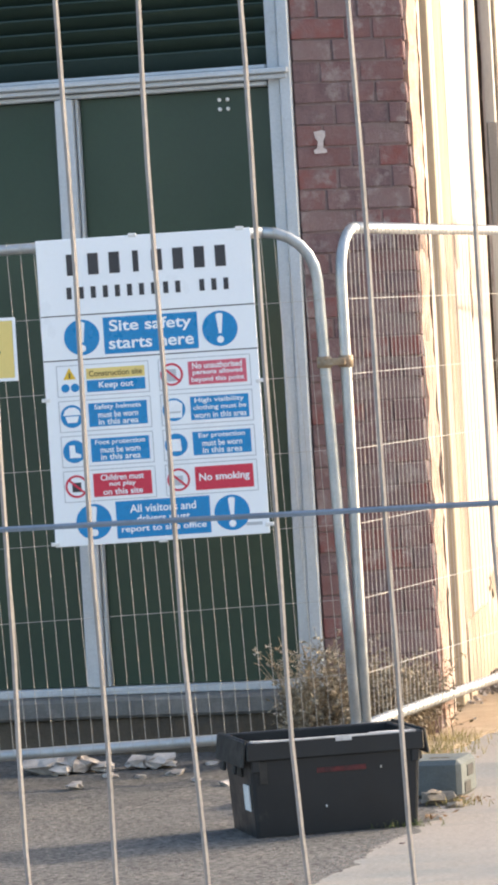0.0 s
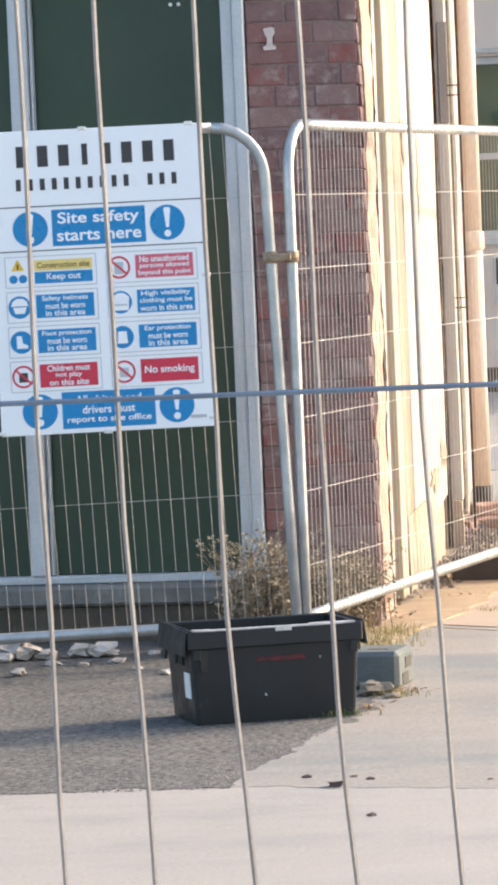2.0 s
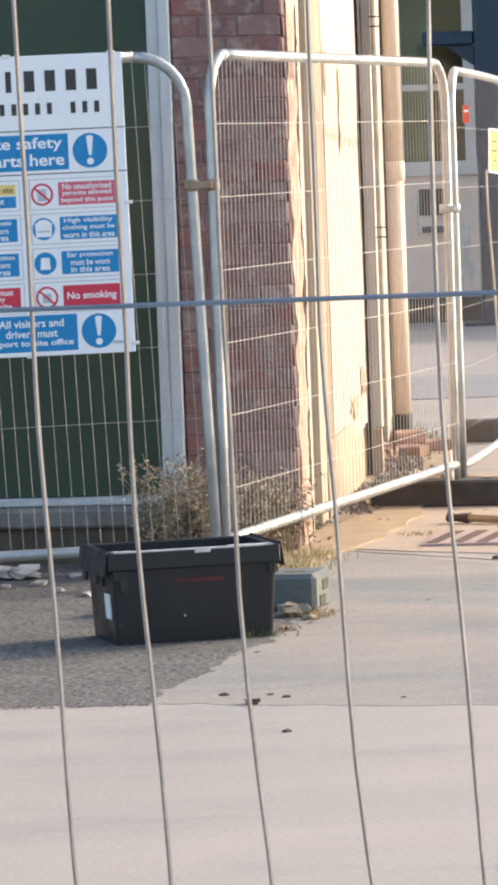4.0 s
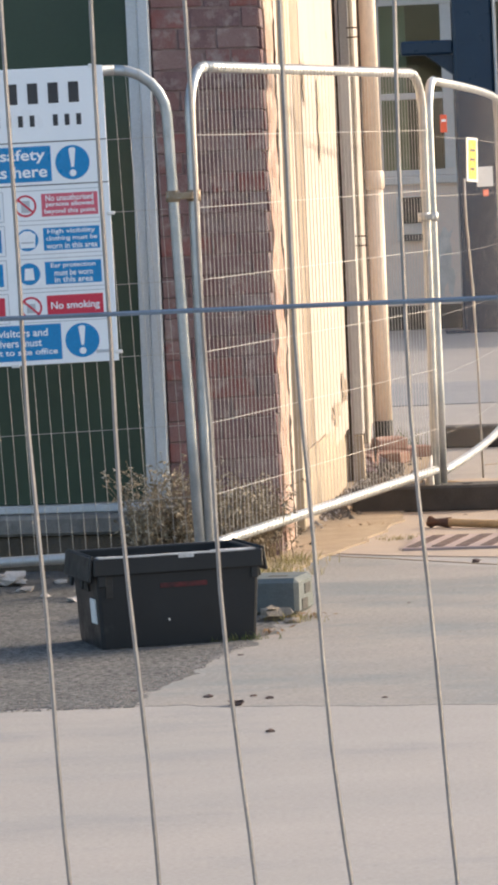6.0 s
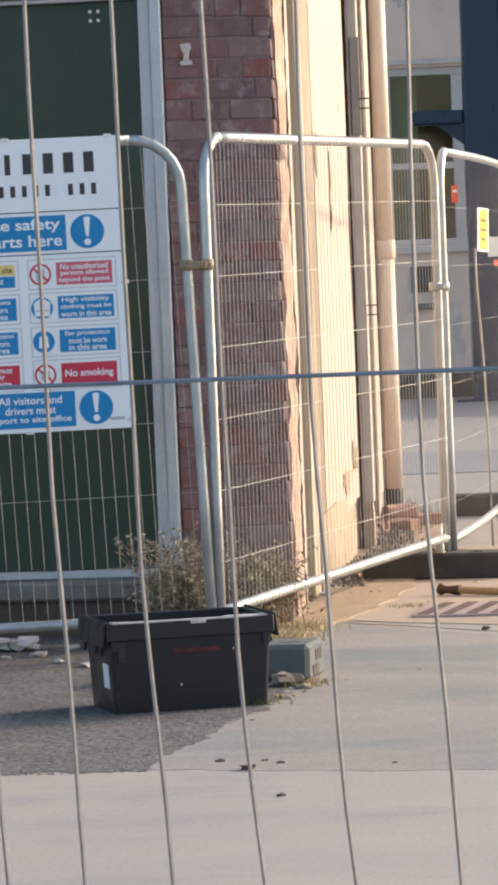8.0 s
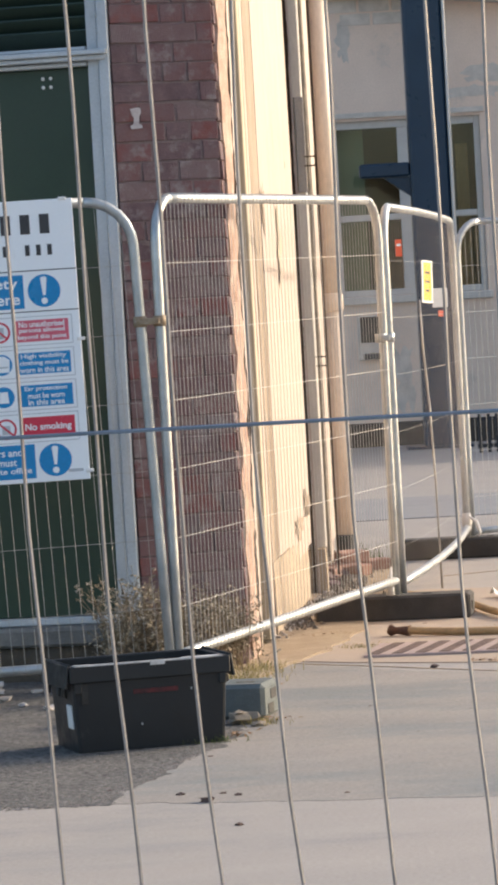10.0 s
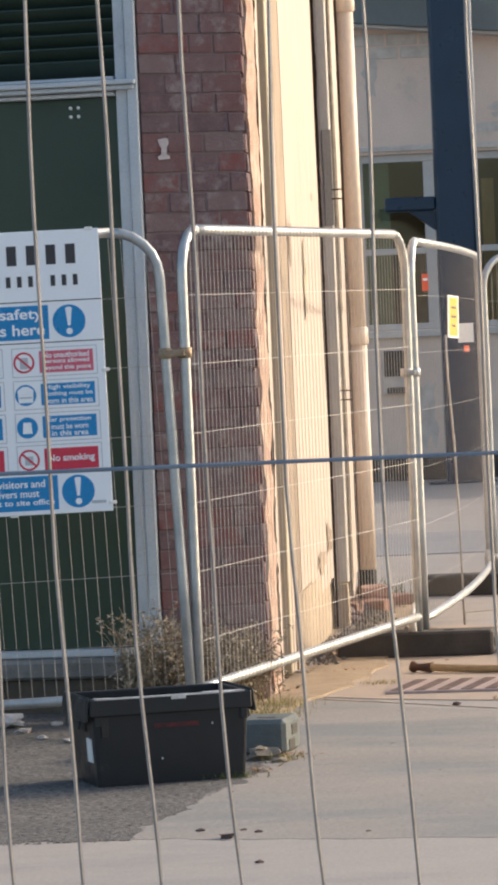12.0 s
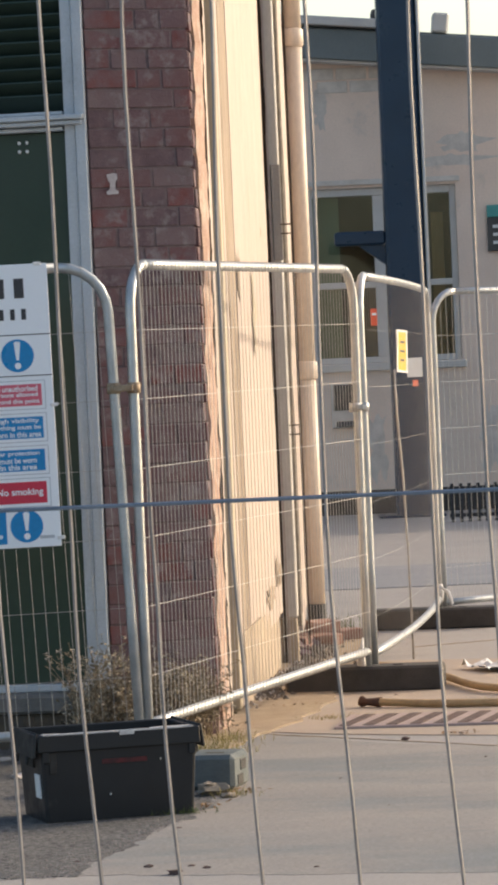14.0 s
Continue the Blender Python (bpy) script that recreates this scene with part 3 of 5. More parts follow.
def fence_panel(a, b, label, bow=0.0, lean_a=0.0, lean_b=0.0, z0=0.15, z1=2.05, pitch=0.05, rows=6, row_step=None, wire=0.00115, tube=0.021, radius=0.19, wire_mat=None, row_mat=None, row_from=None, foot_z=0.0, foot_zb=0.0, drop_b=0.0, bend=None):
    """Round-topped mesh panel from a to b; lean: how far the post's top stands off along the panel."""
    at, length = plan_curve(a, b, bow)
    t_ = thing("mesh_fence", label, "fence", group="temporary fence panels")
    dirn = (at(1) - at(0)).normalized()

    def place(u, z):
        """u from 0 to 1 along the panel."""
        lean = lean_a + (lean_b - lean_a) * u
        k = (z - z0) / (z1 - z0)
        return at(u) + dirn * lean * k + Vector((0, 0, z - drop_b * u))

    def corner(u0, sgn):
        pts = []
        for i in range(7):
            w = i / 6 * math.pi / 2
            pts.append(place(u0 + sgn * (radius - radius * math.cos(w)) / length, z1 - radius + radius * math.sin(w)))
        return pts
    ca, cb = corner(0, 1), corner(1, -1)
    part("post", Shape().tube([place(0, foot_z), place(0, 0.6), place(0, 1.2)] + ca, tube, 12), M_GALV, t_)
    part("post", Shape().tube([place(1, foot_zb), place(1, 0.6), place(1, 1.2)] + cb, tube, 12), M_GALV, t_)
    ua, ub = radius / length, 1 - radius / length
    part("top_bar", Shape().tube([place(ua + (ub - ua) * i / 12, z1) for i in range(13)], tube * 0.97, 12), M_GALV, t_)
    part("bottom_bar", Shape().tube([place(i / 12, z0) for i in range(13)], tube, 12), M_GALV, t_)
    zs = [row_from + row_step * i for i in range(-6, 7) if z0 < row_from + row_step * i < z1 - 0.05] if row_step else [z0 + (z1 - z0) * (i + 1) / (rows + 1) for i in range(rows)]
    n = int(length / pitch)
    for i in range(1, n):
        u = (i * pitch) / length
        top = z1
        edge_d = min(u, 1 - u) * length
        if edge_d < radius:
            top = z1 - radius + math.sqrt(max(radius ** 2 - (radius - edge_d) ** 2, 0))
        out = Vector((dirn.y, -dirn.x, 0)) * (tube + wire)
        out = out if out.y < 0 else -out
        up = Vector((0, 0, tube + wire * 1.5))
        pts = [place(u, z0) - out * 0.5 - up, place(u, z0) + out * 0.35 - up, place(u, z0 - 0.010) + out]
        for z in ([z0 + (top - z0) * k / 24 for k in range(1, 24)] if bend else zs):
            if z < top - 0.04:
                pts.append(place(u, z) + dirn * (bend(i, z) if bend else 0.0) + out)
        pts += [place(u, top + 0.008) + out, place(u, top) + out * 0.35 + up, place(u, top) - out * 0.5 + up]
        part("wire", Shape().tube(pts, wire, 5), wire_mat or M_WIRE, t_)
    for z in zs:
        part("cross_wire", Shape().tube([place(i / 16, z) + (Vector((dirn.y, -dirn.x, 0)) if dirn.x > 0 else Vector((-dirn.y, dirn.x, 0))) * (tube + 3 * wire) for i in range(17)], wire * 1.1, 5), row_mat or M_WIRE, t_)
    return t_, place


ROWS = dict(row_step=0.2835, row_from=1.780)
fence_panel((-0.494, 0.0), (-3.94, -0.32), "galvanised mesh fence panel carrying the site sign, leaning slightly", lean_a=0.062, lean_b=0.085, drop_b=0.05, **ROWS)
fence_panel((-0.460, 0.02), (0.540, 3.25), "sunlit galvanised mesh fence panel beside the brick pier", lean_a=0.0, lean_b=0.02, foot_zb=0.07, z0=0.165, drop_b=-0.03, wire_mat=M_WIRE_SUNLIT, row_mat=M_WIRE_SUNLIT, wire=0.0012, **ROWS)
fence_panel((0.575, 3.32), (1.115, 7.75), "bowed galvanised mesh fence panel with a yellow notice", bow=0.05, wire=0.0006, pitch=0.083, foot_z=0.10, foot_zb=0.10, z0=0.18, wire_mat=M_WIRE_SUNLIT, row_mat=M_WIRE_SUNLIT, **ROWS)
fence_panel((1.15, 7.85), (3.75, 10.15), "galvanised mesh fence panel at the yard's far side", foot_z=0.10, wire_mat=M_WIRE_SUNLIT, row_mat=M_WIRE_SUNLIT, **ROWS)
# offsets of the bent upright wires, by their number: near the top, at the cross wire and below it
BENT = {14: (0.060, 0.060, 0.072), 15: (0.035, 0.037, 0.050), 16: (0.006, 0.014, 0.034), 17: (-0.004, 0.006, 0.026), 18: (-0.003, 0.003, 0.025), 19: (0.001, -0.001, 0.027), 20: (0.017, 0.016, 0.041), 21: (0.043, 0.044, 0.064)}


def near_bend(i, z):
    top, mid, low = BENT.get(i, (0.01, 0.012, 0.036))
    if z > 1.405:
        k = min((z - 1.405) / 0.55, 1.0)
        return mid + (top - mid) * k + 0.003 * math.sin(z * 9 + i * 2.1) * k
    k = (1.405 - z) / 0.52
    return mid + (low - mid) * (0.35 * k + 0.65 * k * k if k < 1 else 1.65 * k - 0.65) + 0.0025 * math.sin(z * 11 + i * 1.7) * min(k * 3, 1)


fence_panel((-1.92, -11.2), (1.53, -11.2), "weathered galvanised mesh fence panel that the view passes through", pitch=0.1, row_step=0.70, row_from=1.405, wire=0.0025, wire_mat=M_WIRE_NEAR, row_mat=M_WIRE_DARK, bend=near_bend, z1=2.25)


def foot_plate(label, x, y, tilt):
    t = thing("foot_plate", label, "bracket")
    part("plate", Shape().box(-0.055, 0.030, -0.012, 0.012, 0.0, 0.012, 0.002, pose(x, y, 0.137, 0, tilt, 0)), M_GALV, t)
    part("collar", Shape().tube([(x, y, 0.14), (x, y, 0.175)], 0.027, 12), M_GALV, t)


foot_plate("galvanised collar and plate at a leaning post foot", -0.492, 0.0, 10)


def bent_rod():
    t = thing("bent_rod", "pale bent rod hanging inside the bowed panel", "rod")
    part("rod", Shape().tube([(0.80, 5.05, 1.58), (0.805, 5.1, 1.35), (0.825, 5.1, 1.0), (0.835, 5.1, 0.6), (0.84, 5.1, 0.012)], 0.006, 8), M_WIRE, t)


bent_rod()


def clamp(p, q, metal, label):
    t = thing("pipe_coupler", label, "clamp")
    for c in (p, q):
        part("clamp_ring", Shape().tube([(c[0], c[1], c[2] - 0.022), (c[0], c[1], c[2] + 0.022)], 0.028, 12), metal, t)
    part("bridge", Shape().box(p[0], q[0], p[1] - 0.036, p[1] - 0.026, p[2] - 0.014, p[2] + 0.014, 0.003), metal, t)
    part("bolt", Shape().tube([((p[0] + q[0]) / 2, p[1] - 0.055, p[2]), ((p[0] + q[0]) / 2, p[1] + 0.03, p[2])], 0.008, 6), metal, t)


clamp((-0.541, 0.0, 1.545), (-0.460, 0.02, 1.545), M_COUPLER, "rust-spotted steel coupler with bolt joining two posts")
clamp((0.531, 3.23, 1.40), (0.575, 3.32, 1.40), M_GALV, "galvanised steel coupler with bolt joining two posts")


def rubber_foot(m, label):
    t = thing("ballast_block", label, "ballast block", m, group="fence feet")
    part("block", Shape().box(-0.385, 0.385, -0.115, 0.115, 0, 0.125, 0.012), M_RUBBER, t)
    # black discs and an end plate paint the shade of sockets and notch
    for x in (-0.16, 0.02, 0.16):
        part("socket", Shape().tube([(x, 0, 0.118), (x, 0, 0.129)], 0.026, 10), M_BITUMEN_HOLLOW, t)
    part("handle_notch", Shape().box(0.380, 0.391, -0.05, 0.05, 0.04, 0.085, 0.004), M_BITUMEN_HOLLOW, t)


rubber_foot(turned(0.53, 3.27, 0, -8), "dark rubber fence foot holding two posts")
rubber_foot(turned(1.10, 7.78, 0, -10), "dark rubber fence foot at a panel joint")


def pale_block():
    t = thing("concrete_block", "pale grey concrete fence foot with hand holes", "concrete block", turned(-0.335, -1.0, 0, -13))
    part("body", Shape().box(-0.36, 0.26, -0.12, 0.13, 0, 0.135, 0.016).rough(0.003, 14), M_BLOCK, t)
    # raised black plates carry the shade inside the hand holes
    for y, z in ((0.03, 0.088), (-0.02, 0.035)):
        part("hand_hole", Shape().box(0.255, 0.2635, y - 0.045, y + 0.045, z - 0.020, z + 0.020, 0.002), M_BITUMEN_HOLLOW, t)
    # slots are thin plates on top, with their shade painted in
    for x in (0.02, 0.13):
        part("slot", Shape().box(x, x + 0.07, -0.03, -0.01, 0.133, 0.1372, 0.0005), M_GAPSHADE, t)


pale_block()


# ---- crate ----
def crate():
    t = thing("storage_crate", "open black plastic storage crate with lid flaps hanging", "crate", turned(-0.562, -1.80, 0.004, 16))
    W, D, H, th = 0.288, 0.190, 0.314, 0.008
    s = Shape()
    tx, ty = 0.95, 0.93
    loops = []
    for hw, hd, z in ((W * tx, D * ty, 0), (W, D, H - 0.05), (W - th, D - th, H - 0.05), (W * tx - th, D * ty - th, 0.008)):
        loops.append([s.bm.verts.new((a * hw, b_ * hd, z)) for a, b_ in ((-1, -1), (1, -1), (1, 1), (-1, 1))])
    for l0, l1 in zip(loops, loops[1:]):
        for k in range(4):
            s.bm.faces.new((l0[k], l0[(k + 1) % 4], l1[(k + 1) % 4], l1[k]))
    s.bm.faces.new(loops[0][::-1])
    s.bm.faces.new(loops[3])
    bmesh.ops.bevel(s.bm, geom=[e for e in s.bm.edges if abs(e.verts[0].co.z - e.verts[1].co.z) > 0.1], offset=0.012, segments=2, affect='EDGES', profile=0.5)
    part("body", s, M_CRATE, t)
    rim = Shape()
    for x0, x1, y0, y1 in ((-W - 0.012, W + 0.012, -D - 0.012, -D + 0.012), (-W - 0.012, W + 0.012, D - 0.012, D + 0.012), (-W - 0.012, -W + 0.014, -D - 0.010, D + 0.010), (W - 0.014, W + 0.012, -D - 0.010, D + 0.010)):
        rim.box(x0, x1, y0, y1, H - 0.062, H, 0.004)
    part("rim", rim, M_CRATE, t)
    part("worn_edge", Shape().box(-W + 0.02, W - 0.015, -D - 0.0135, -D + 0.002, H - 0.003, H + 0.003, 0.001).rough(0.002, 30, 3), M_CRATE_EDGE, t, "pale scuffed rim edge")
    part("worn_edge", Shape().box(0.0, 0.055, -D - 0.014, -D - 0.009, H - 0.014, H + 0.004, 0.001), M_CRATE_EDGE, t)
    for x0, x1 in ((-W + 0.005, -W + 0.07), (W - 0.17, W - 0.02)):
        part("worn_edge", Shape().box(x0, x1, -D - 0.012, -D + 0.012, H - 0.002, H + 0.005, 0.001).rough(0.003, 40, 3), M_CRATE_EDGE, t)
    for x0, z0 in ((-0.04, 0.085), (0.15, 0.20)):
        part("scuff", Shape().box(x0, x0 + 0.005, -D - 0.001, -D * 0.93, z0, z0 + 0.008, 0.001), M_CRATE_EDGE, t)
    for x in (-W + 0.018, W - 0.018):
        part("lug", Shape().box(x - 0.014, x + 0.014, -D - 0.007, -D + 0.002, H - 0.10, H - 0.058, 0.003), M_CRATE, t)
    for sx in (-1, 1):
        m = Matrix.Translation((sx * (W + 0.016), 0, H + 0.004)) @ Matrix.Rotation(radians(sx * -7), 4, 'Y')
        flap = Shape().box(-0.006, 0.006, -D - 0.004, D + 0.004, -0.085 if sx < 0 else -0.08, 0.0, 0.003, m)
        f = part("lid_flap", flap, M_CRATE, t, "hanging interlocking lid flap")
        for i in range(2):
            y = -D + 0.10 + i * 0.16
            tooth = Shape().box(-0.006, 0.006, y, y + 0.045, (-0.085 if sx < 0 else -0.08) - 0.03, (-0.085 if sx < 0 else -0.08), 0.003, m)
            part("flap_tooth", tooth, M_CRATE, f)
        part("hinge", Shape().tube([(sx * (W + 0.012), -D, H + 0.002), (sx * (W + 0.012), D, H + 0.002)], 0.006, 8), M_CRATE, t)
    for z in (0.10, 0.20):
        part("rib", Shape().box(-W * 0.94, W * 0.94, D * 0.93 + z * 0.07 - 0.004, D * 0.97 + z * 0.07, z, z + 0.01, 0.002), M_CRATE, t)
    # black plates on the walls stand for the shade in two recesses
    part("handle_recess", Shape().box(-W * 0.99 - 0.004, -W * 0.99, -0.06, 0.06, 0.19, 0.225, 0.001), M_BITUMEN_HOLLOW, t)
    part("corner_recess", Shape().box(-W + 0.03, -W + 0.055, -D * 0.99 - 0.004, -D * 0.99 + 0.002, 0.175, 0.25, 0.001), M_BITUMEN_HOLLOW, t)
    part("paper_label", Shape().box(-0.005, 0.0, -0.045, 0.03, 0.0, 0.085, 0.0005, Matrix.Translation((-W * 0.972, -0.10, 0.085)) @ Matrix.Rotation(radians(-3), 4, 'Y')), M_LABEL, t, "white torn paper label")
    mark = Shape().box(-0.075, 0.092, -0.0015, 0.0, -0.0085, 0.0085, 0.001, Matrix.Translation((0.010, -D * 0.985 - 0.001, 0.208)))
    part("printed_mark", mark, M_REDPRINT, t, "faded red printed bar")


crate()


# ---- site signs ----
def lettering(s, mat, parent, cx, cz, w, h, y):
    cu = bpy.data.curves.new("lettering", 'FONT')
    cu.body = s
    cu.offset = 0.018
    tmp = bpy.data.objects.new("lettering", cu)
    scene.collection.objects.link(tmp)
    bpy.context.view_layer.update()
    me = bpy.data.meshes.new_from_object(tmp.evaluated_get(bpy.context.evaluated_depsgraph_get()))
    bpy.data.objects.remove(tmp)
    xs, ys = [v.co.x for v in me.vertices], [v.co.y for v in me.vertices]
    x0, x1, y0, y1 = min(xs), max(xs), min(ys), max(ys)
    for v in me.vertices:
        v.co = Vector(((v.co.x - (x0 + x1) / 2) / (x1 - x0) * w + cx, y, (v.co.y - (y0 + y1) / 2) / (y1 - y0) * h + cz))
    me.materials.clear()
    me.materials.append(mat)
    ob = new("lettering", me)
    ob.parent = parent
    return ob


def disc(r, x, z, y, seg=32):
    s = Shape()
    v = [s.bm.verts.new((x + r * math.cos(2 * math.pi * i / seg), y, z + r * math.sin(2 * math.pi * i / seg))) for i in range(seg)]
    f = s.bm.faces.new(v[::-1])
    return s


def plate(x, z, w, h, y, depth=0.0006, bevel=0.0):
    return Shape().box(x - w / 2, x + w / 2, y, y + depth, z - h / 2, z + h / 2, bevel)


def ring(r, width, x, z, y, seg=32):
    s = Shape()
    a = [s.bm.verts.new((x + r * math.cos(2 * math.pi * i / seg), y, z + r * math.sin(2 * math.pi * i / seg))) for i in range(seg)]
    b = [s.bm.verts.new((x + (r - width) * math.cos(2 * math.pi * i / seg), y, z + (r - width) * math.sin(2 * math.pi * i / seg))) for i in range(seg)]
    for i in range(seg):
        j = (i + 1) % seg
        s.bm.faces.new((a[i], a[j], b[j], b[i]))
    return s


def site_sign():
    W, H = 0.81, 1.155
    t = thing("site_sign", "white site safety board with blue and red notices", "sign", Matrix.Translation((-1.585, -0.128, 0.905)) @ Matrix.Rotation(radians(5.3), 4, 'Z') @ Matrix.Rotation(radians(-0.6), 4, 'Y'))
    part("board", Shape().box(0, W, 0.0, 0.006, 0, H, 0.002), M_SIGNWHITE, t)
    X = lambda u: u * W
    Z = lambda v: H - v * H
    y1, y2, y3 = -0.0012, -0.0022, -0.0032
    # firm's name drawn as plain bars
    for i in range(8):
        part("bar", plate(X(0.507) + (i - 3.5) * 0.080, Z(0.085), 0.040 if i != 3 else 0.022, 0.080, y1), M_SIGNBLACK, t)
    for i in range(14):
        if i != 10:
            part("bar", plate(X(0.506) + (i - 6.5) * 0.0455, Z(0.177), 0.019, 0.044, y1), M_SIGNBLACK, t)
    for v in (0.249, 0.394):
        part("rule", plate(W / 2, Z(v), W * 0.995, 0.004, y1), M_SIGNBLACK, t)

    def bang(u, v, r):
        part("roundel", disc(r, X(u), Z(v), y1), M_SIGNBLUE, t)
        s = Shape()
        a = [s.bm.verts.new((X(u) + dx * r, y2, Z(v) + dz * r)) for dx, dz in ((-0.20, 0.78), (-0.08, -0.28), (0.08, -0.28), (0.20, 0.78), (0.1, 0.86), (-0.1, 0.86))]
        s.bm.faces.new(a)
        part("stroke", s, M_SIGNWHITE, t)
        part("dot", disc(r * 0.2, X(u), Z(v) - r * 0.62, y2, 16), M_SIGNWHITE, t)
    for v in (0.322, 0.924):
        for u in (0.186, 0.829):
            bang(u, v, 0.067)
    part("notice", plate(X(0.507), Z(0.322), 0.355, 0.138, y1), M_SIGNBLUE, t)
    lettering("Site safety", M_SIGNWHITE, t, X(0.507), Z(0.296), 0.31, 0.056, y2)
    lettering("starts here", M_SIGNWHITE, t, X(0.507), Z(0.347), 0.32, 0.046, y2)
    part("notice", plate(X(0.509), Z(0.924), 0.355, 0.140, y1), M_SIGNBLUE, t)
    for i, s in enumerate(("All visitors and", "drivers must", "report to site office")):
        lettering(s, M_SIGNWHITE, t, X(0.509), Z(0.890 + 0.034 * i), (0.25, 0.20, 0.32)[i], 0.030, y2)
    rows = (0.462, 0.577, 0.692, 0.806)
    tiles = ((0.271, 0, "yellow", ("Construction site", "Keep out")), (0.271, 1, "blue", ("Safety helmets", "must be worn", "in this area")), (0.271, 2, "blue", ("Foot protection", "must be worn", "in this area")),
             (0.271, 3, "red", ("Children must", "not play", "on this site")), (0.745, 0, "red", ("No unauthorised", "persons allowed", "beyond this point")), (0.745, 1, "blue", ("High visibility", "clothing must be", "worn in this area")),
             (0.745, 2, "blue", ("Ear protection", "must be worn", "in this area")), (0.745, 3, "red", ("No smoking",)))
    for u, row, colour, lines in tiles:
        v = rows[row]
        cx, cz = X(u), Z(v)
        w, h = 0.345, 0.116
        for x, z, ww, hh in ((cx, cz + h / 2, w, 0.003), (cx, cz - h / 2, w, 0.003), (cx - w / 2, cz, 0.003, h), (cx + w / 2, cz, 0.003, h)):
            part("outline", plate(x, z, ww, hh, y1), M_SIGNGREY, t)
        ix, tx = cx - 0.125, cx + 0.048
        if colour == "yellow":
            part("notice", plate(tx, cz + 0.023, 0.22, 0.040, y1), M_PALEYELLOW, t)
            part("notice", plate(tx, cz - 0.024, 0.22, 0.044, y1), M_SIGNBLUE, t)
            lettering(lines[0], M_TANINK, t, tx, cz + 0.023, 0.20, 0.022, y2)
            lettering(lines[1], M_SIGNWHITE, t, tx, cz - 0.024, 0.13, 0.030, y2)
            s = Shape()
            a = [s.bm.verts.new((ix + dx, y1, cz + 0.026 + dz)) for dx, dz in ((-0.024, -0.020), (0.024, -0.020), (0, 0.024))]
            s.bm.faces.new(a)
            part("triangle", s, M_SIGNYELLOW, t)
            part("triangle_mark", plate(ix, cz + 0.020, 0.006, 0.020, y2), M_SIGNBLACK, t)
            for k in (-0.018, 0.018):
                part("roundel", disc(0.016, ix + k, cz - 0.026, y1, 18), M_SIGNBLUE, t)
            continue
        part("notice", plate(tx, cz, 0.22, 0.088, y1), M_SIGNBLUE if colour == "blue" else (M_FADEDRED if row == 0 else M_SIGNRED), t)
        if colour == "blue":
            part("roundel", disc(0.043, ix, cz, y1), M_SIGNBLUE, t)
            shape = {(0.271, 1): ((-0.026, 0.0), (0.026, 0.0), (0.018, -0.024), (-0.018, -0.024)), (0.271, 2): ((-0.018, 0.024), (0.002, 0.024), (0.004, -0.004), (0.024, -0.012), (0.024, -0.024), (-0.018, -0.024)),
                     (0.745, 1): ((-0.012, 0.035), (0.012, 0.035), (0.033, 0.020), (0.029, -0.031), (-0.029, -0.031), (-0.033, 0.020)), (0.745, 2): ((-0.016, 0.022), (0.016, 0.022), (0.020, -0.024), (-0.020, -0.024))}[(u, row)]
            s = Shape()
            s.bm.faces.new([s.bm.verts.new((ix + a, y2, cz + b)) for a, b in shape])
            part("pictogram", s, M_SIGNWHITE, t)
            if (u, row) == (0.271, 1):
                s = Shape()
                s.bm.faces.new([s.bm.verts.new((ix + a, y2, cz + b)) for a, b in ((-0.033, 0.004), (0.033, 0.004), (0.027, 0.022), (0.012, 0.033), (-0.012, 0.033), (-0.027, 0.022))])
                part("pictogram", s, M_SIGNWHITE, t)
            if (u, row) == (0.745, 1):
                part("pictogram", plate(ix, cz - 0.010, 0.050, 0.006, y3), M_SIGNGREY, t)
        else:
            part("ring", ring(0.043, 0.008, ix, cz, y1), M_SIGNRED, t)
            part("pictogram", plate(ix, cz - 0.003, 0.034, 0.036 if row else 0.046, y1), M_SIGNBLACK if row == 3 and u < 0.5 else M_SIGNGREY, t)
            part("slash", Shape().box(-0.038, 0.038, y2, y2 + 0.0005, -0.004, 0.004, 0, Matrix.Translation((ix, 0, cz)) @ Matrix.Rotation(radians(42), 4, 'Y')), M_SIGNRED, t)
        n = len(lines)
        for i, s in enumerate(lines):
            lettering(s, M_SIGNWHITE, t, tx, cz + (0.027 * (n - 1) / 2 - 0.027 * i), min(0.20, 0.0125 * len(s)) if n > 1 else 0.19, 0.023 if n > 1 else 0.036, y2)
    part("small_print", plate(X(0.93), Z(0.965), 0.06, 0.012, y1), M_SIGNGREY, t)
    for x, z in ((0.45 * W, H), (0.95 * W, H), (0.0, 0.48 * H), (W, 0.50 * H), (0.0, 0.01 * H), (0.5 * W, 0.0), (W, 0.03 * H)):
        part("cable_tie", Shape().box(x - 0.016, x + 0.016, -0.004, 0.012, z - 0.007, z + 0.007, 0.002), M_LABEL, t)


site_sign()


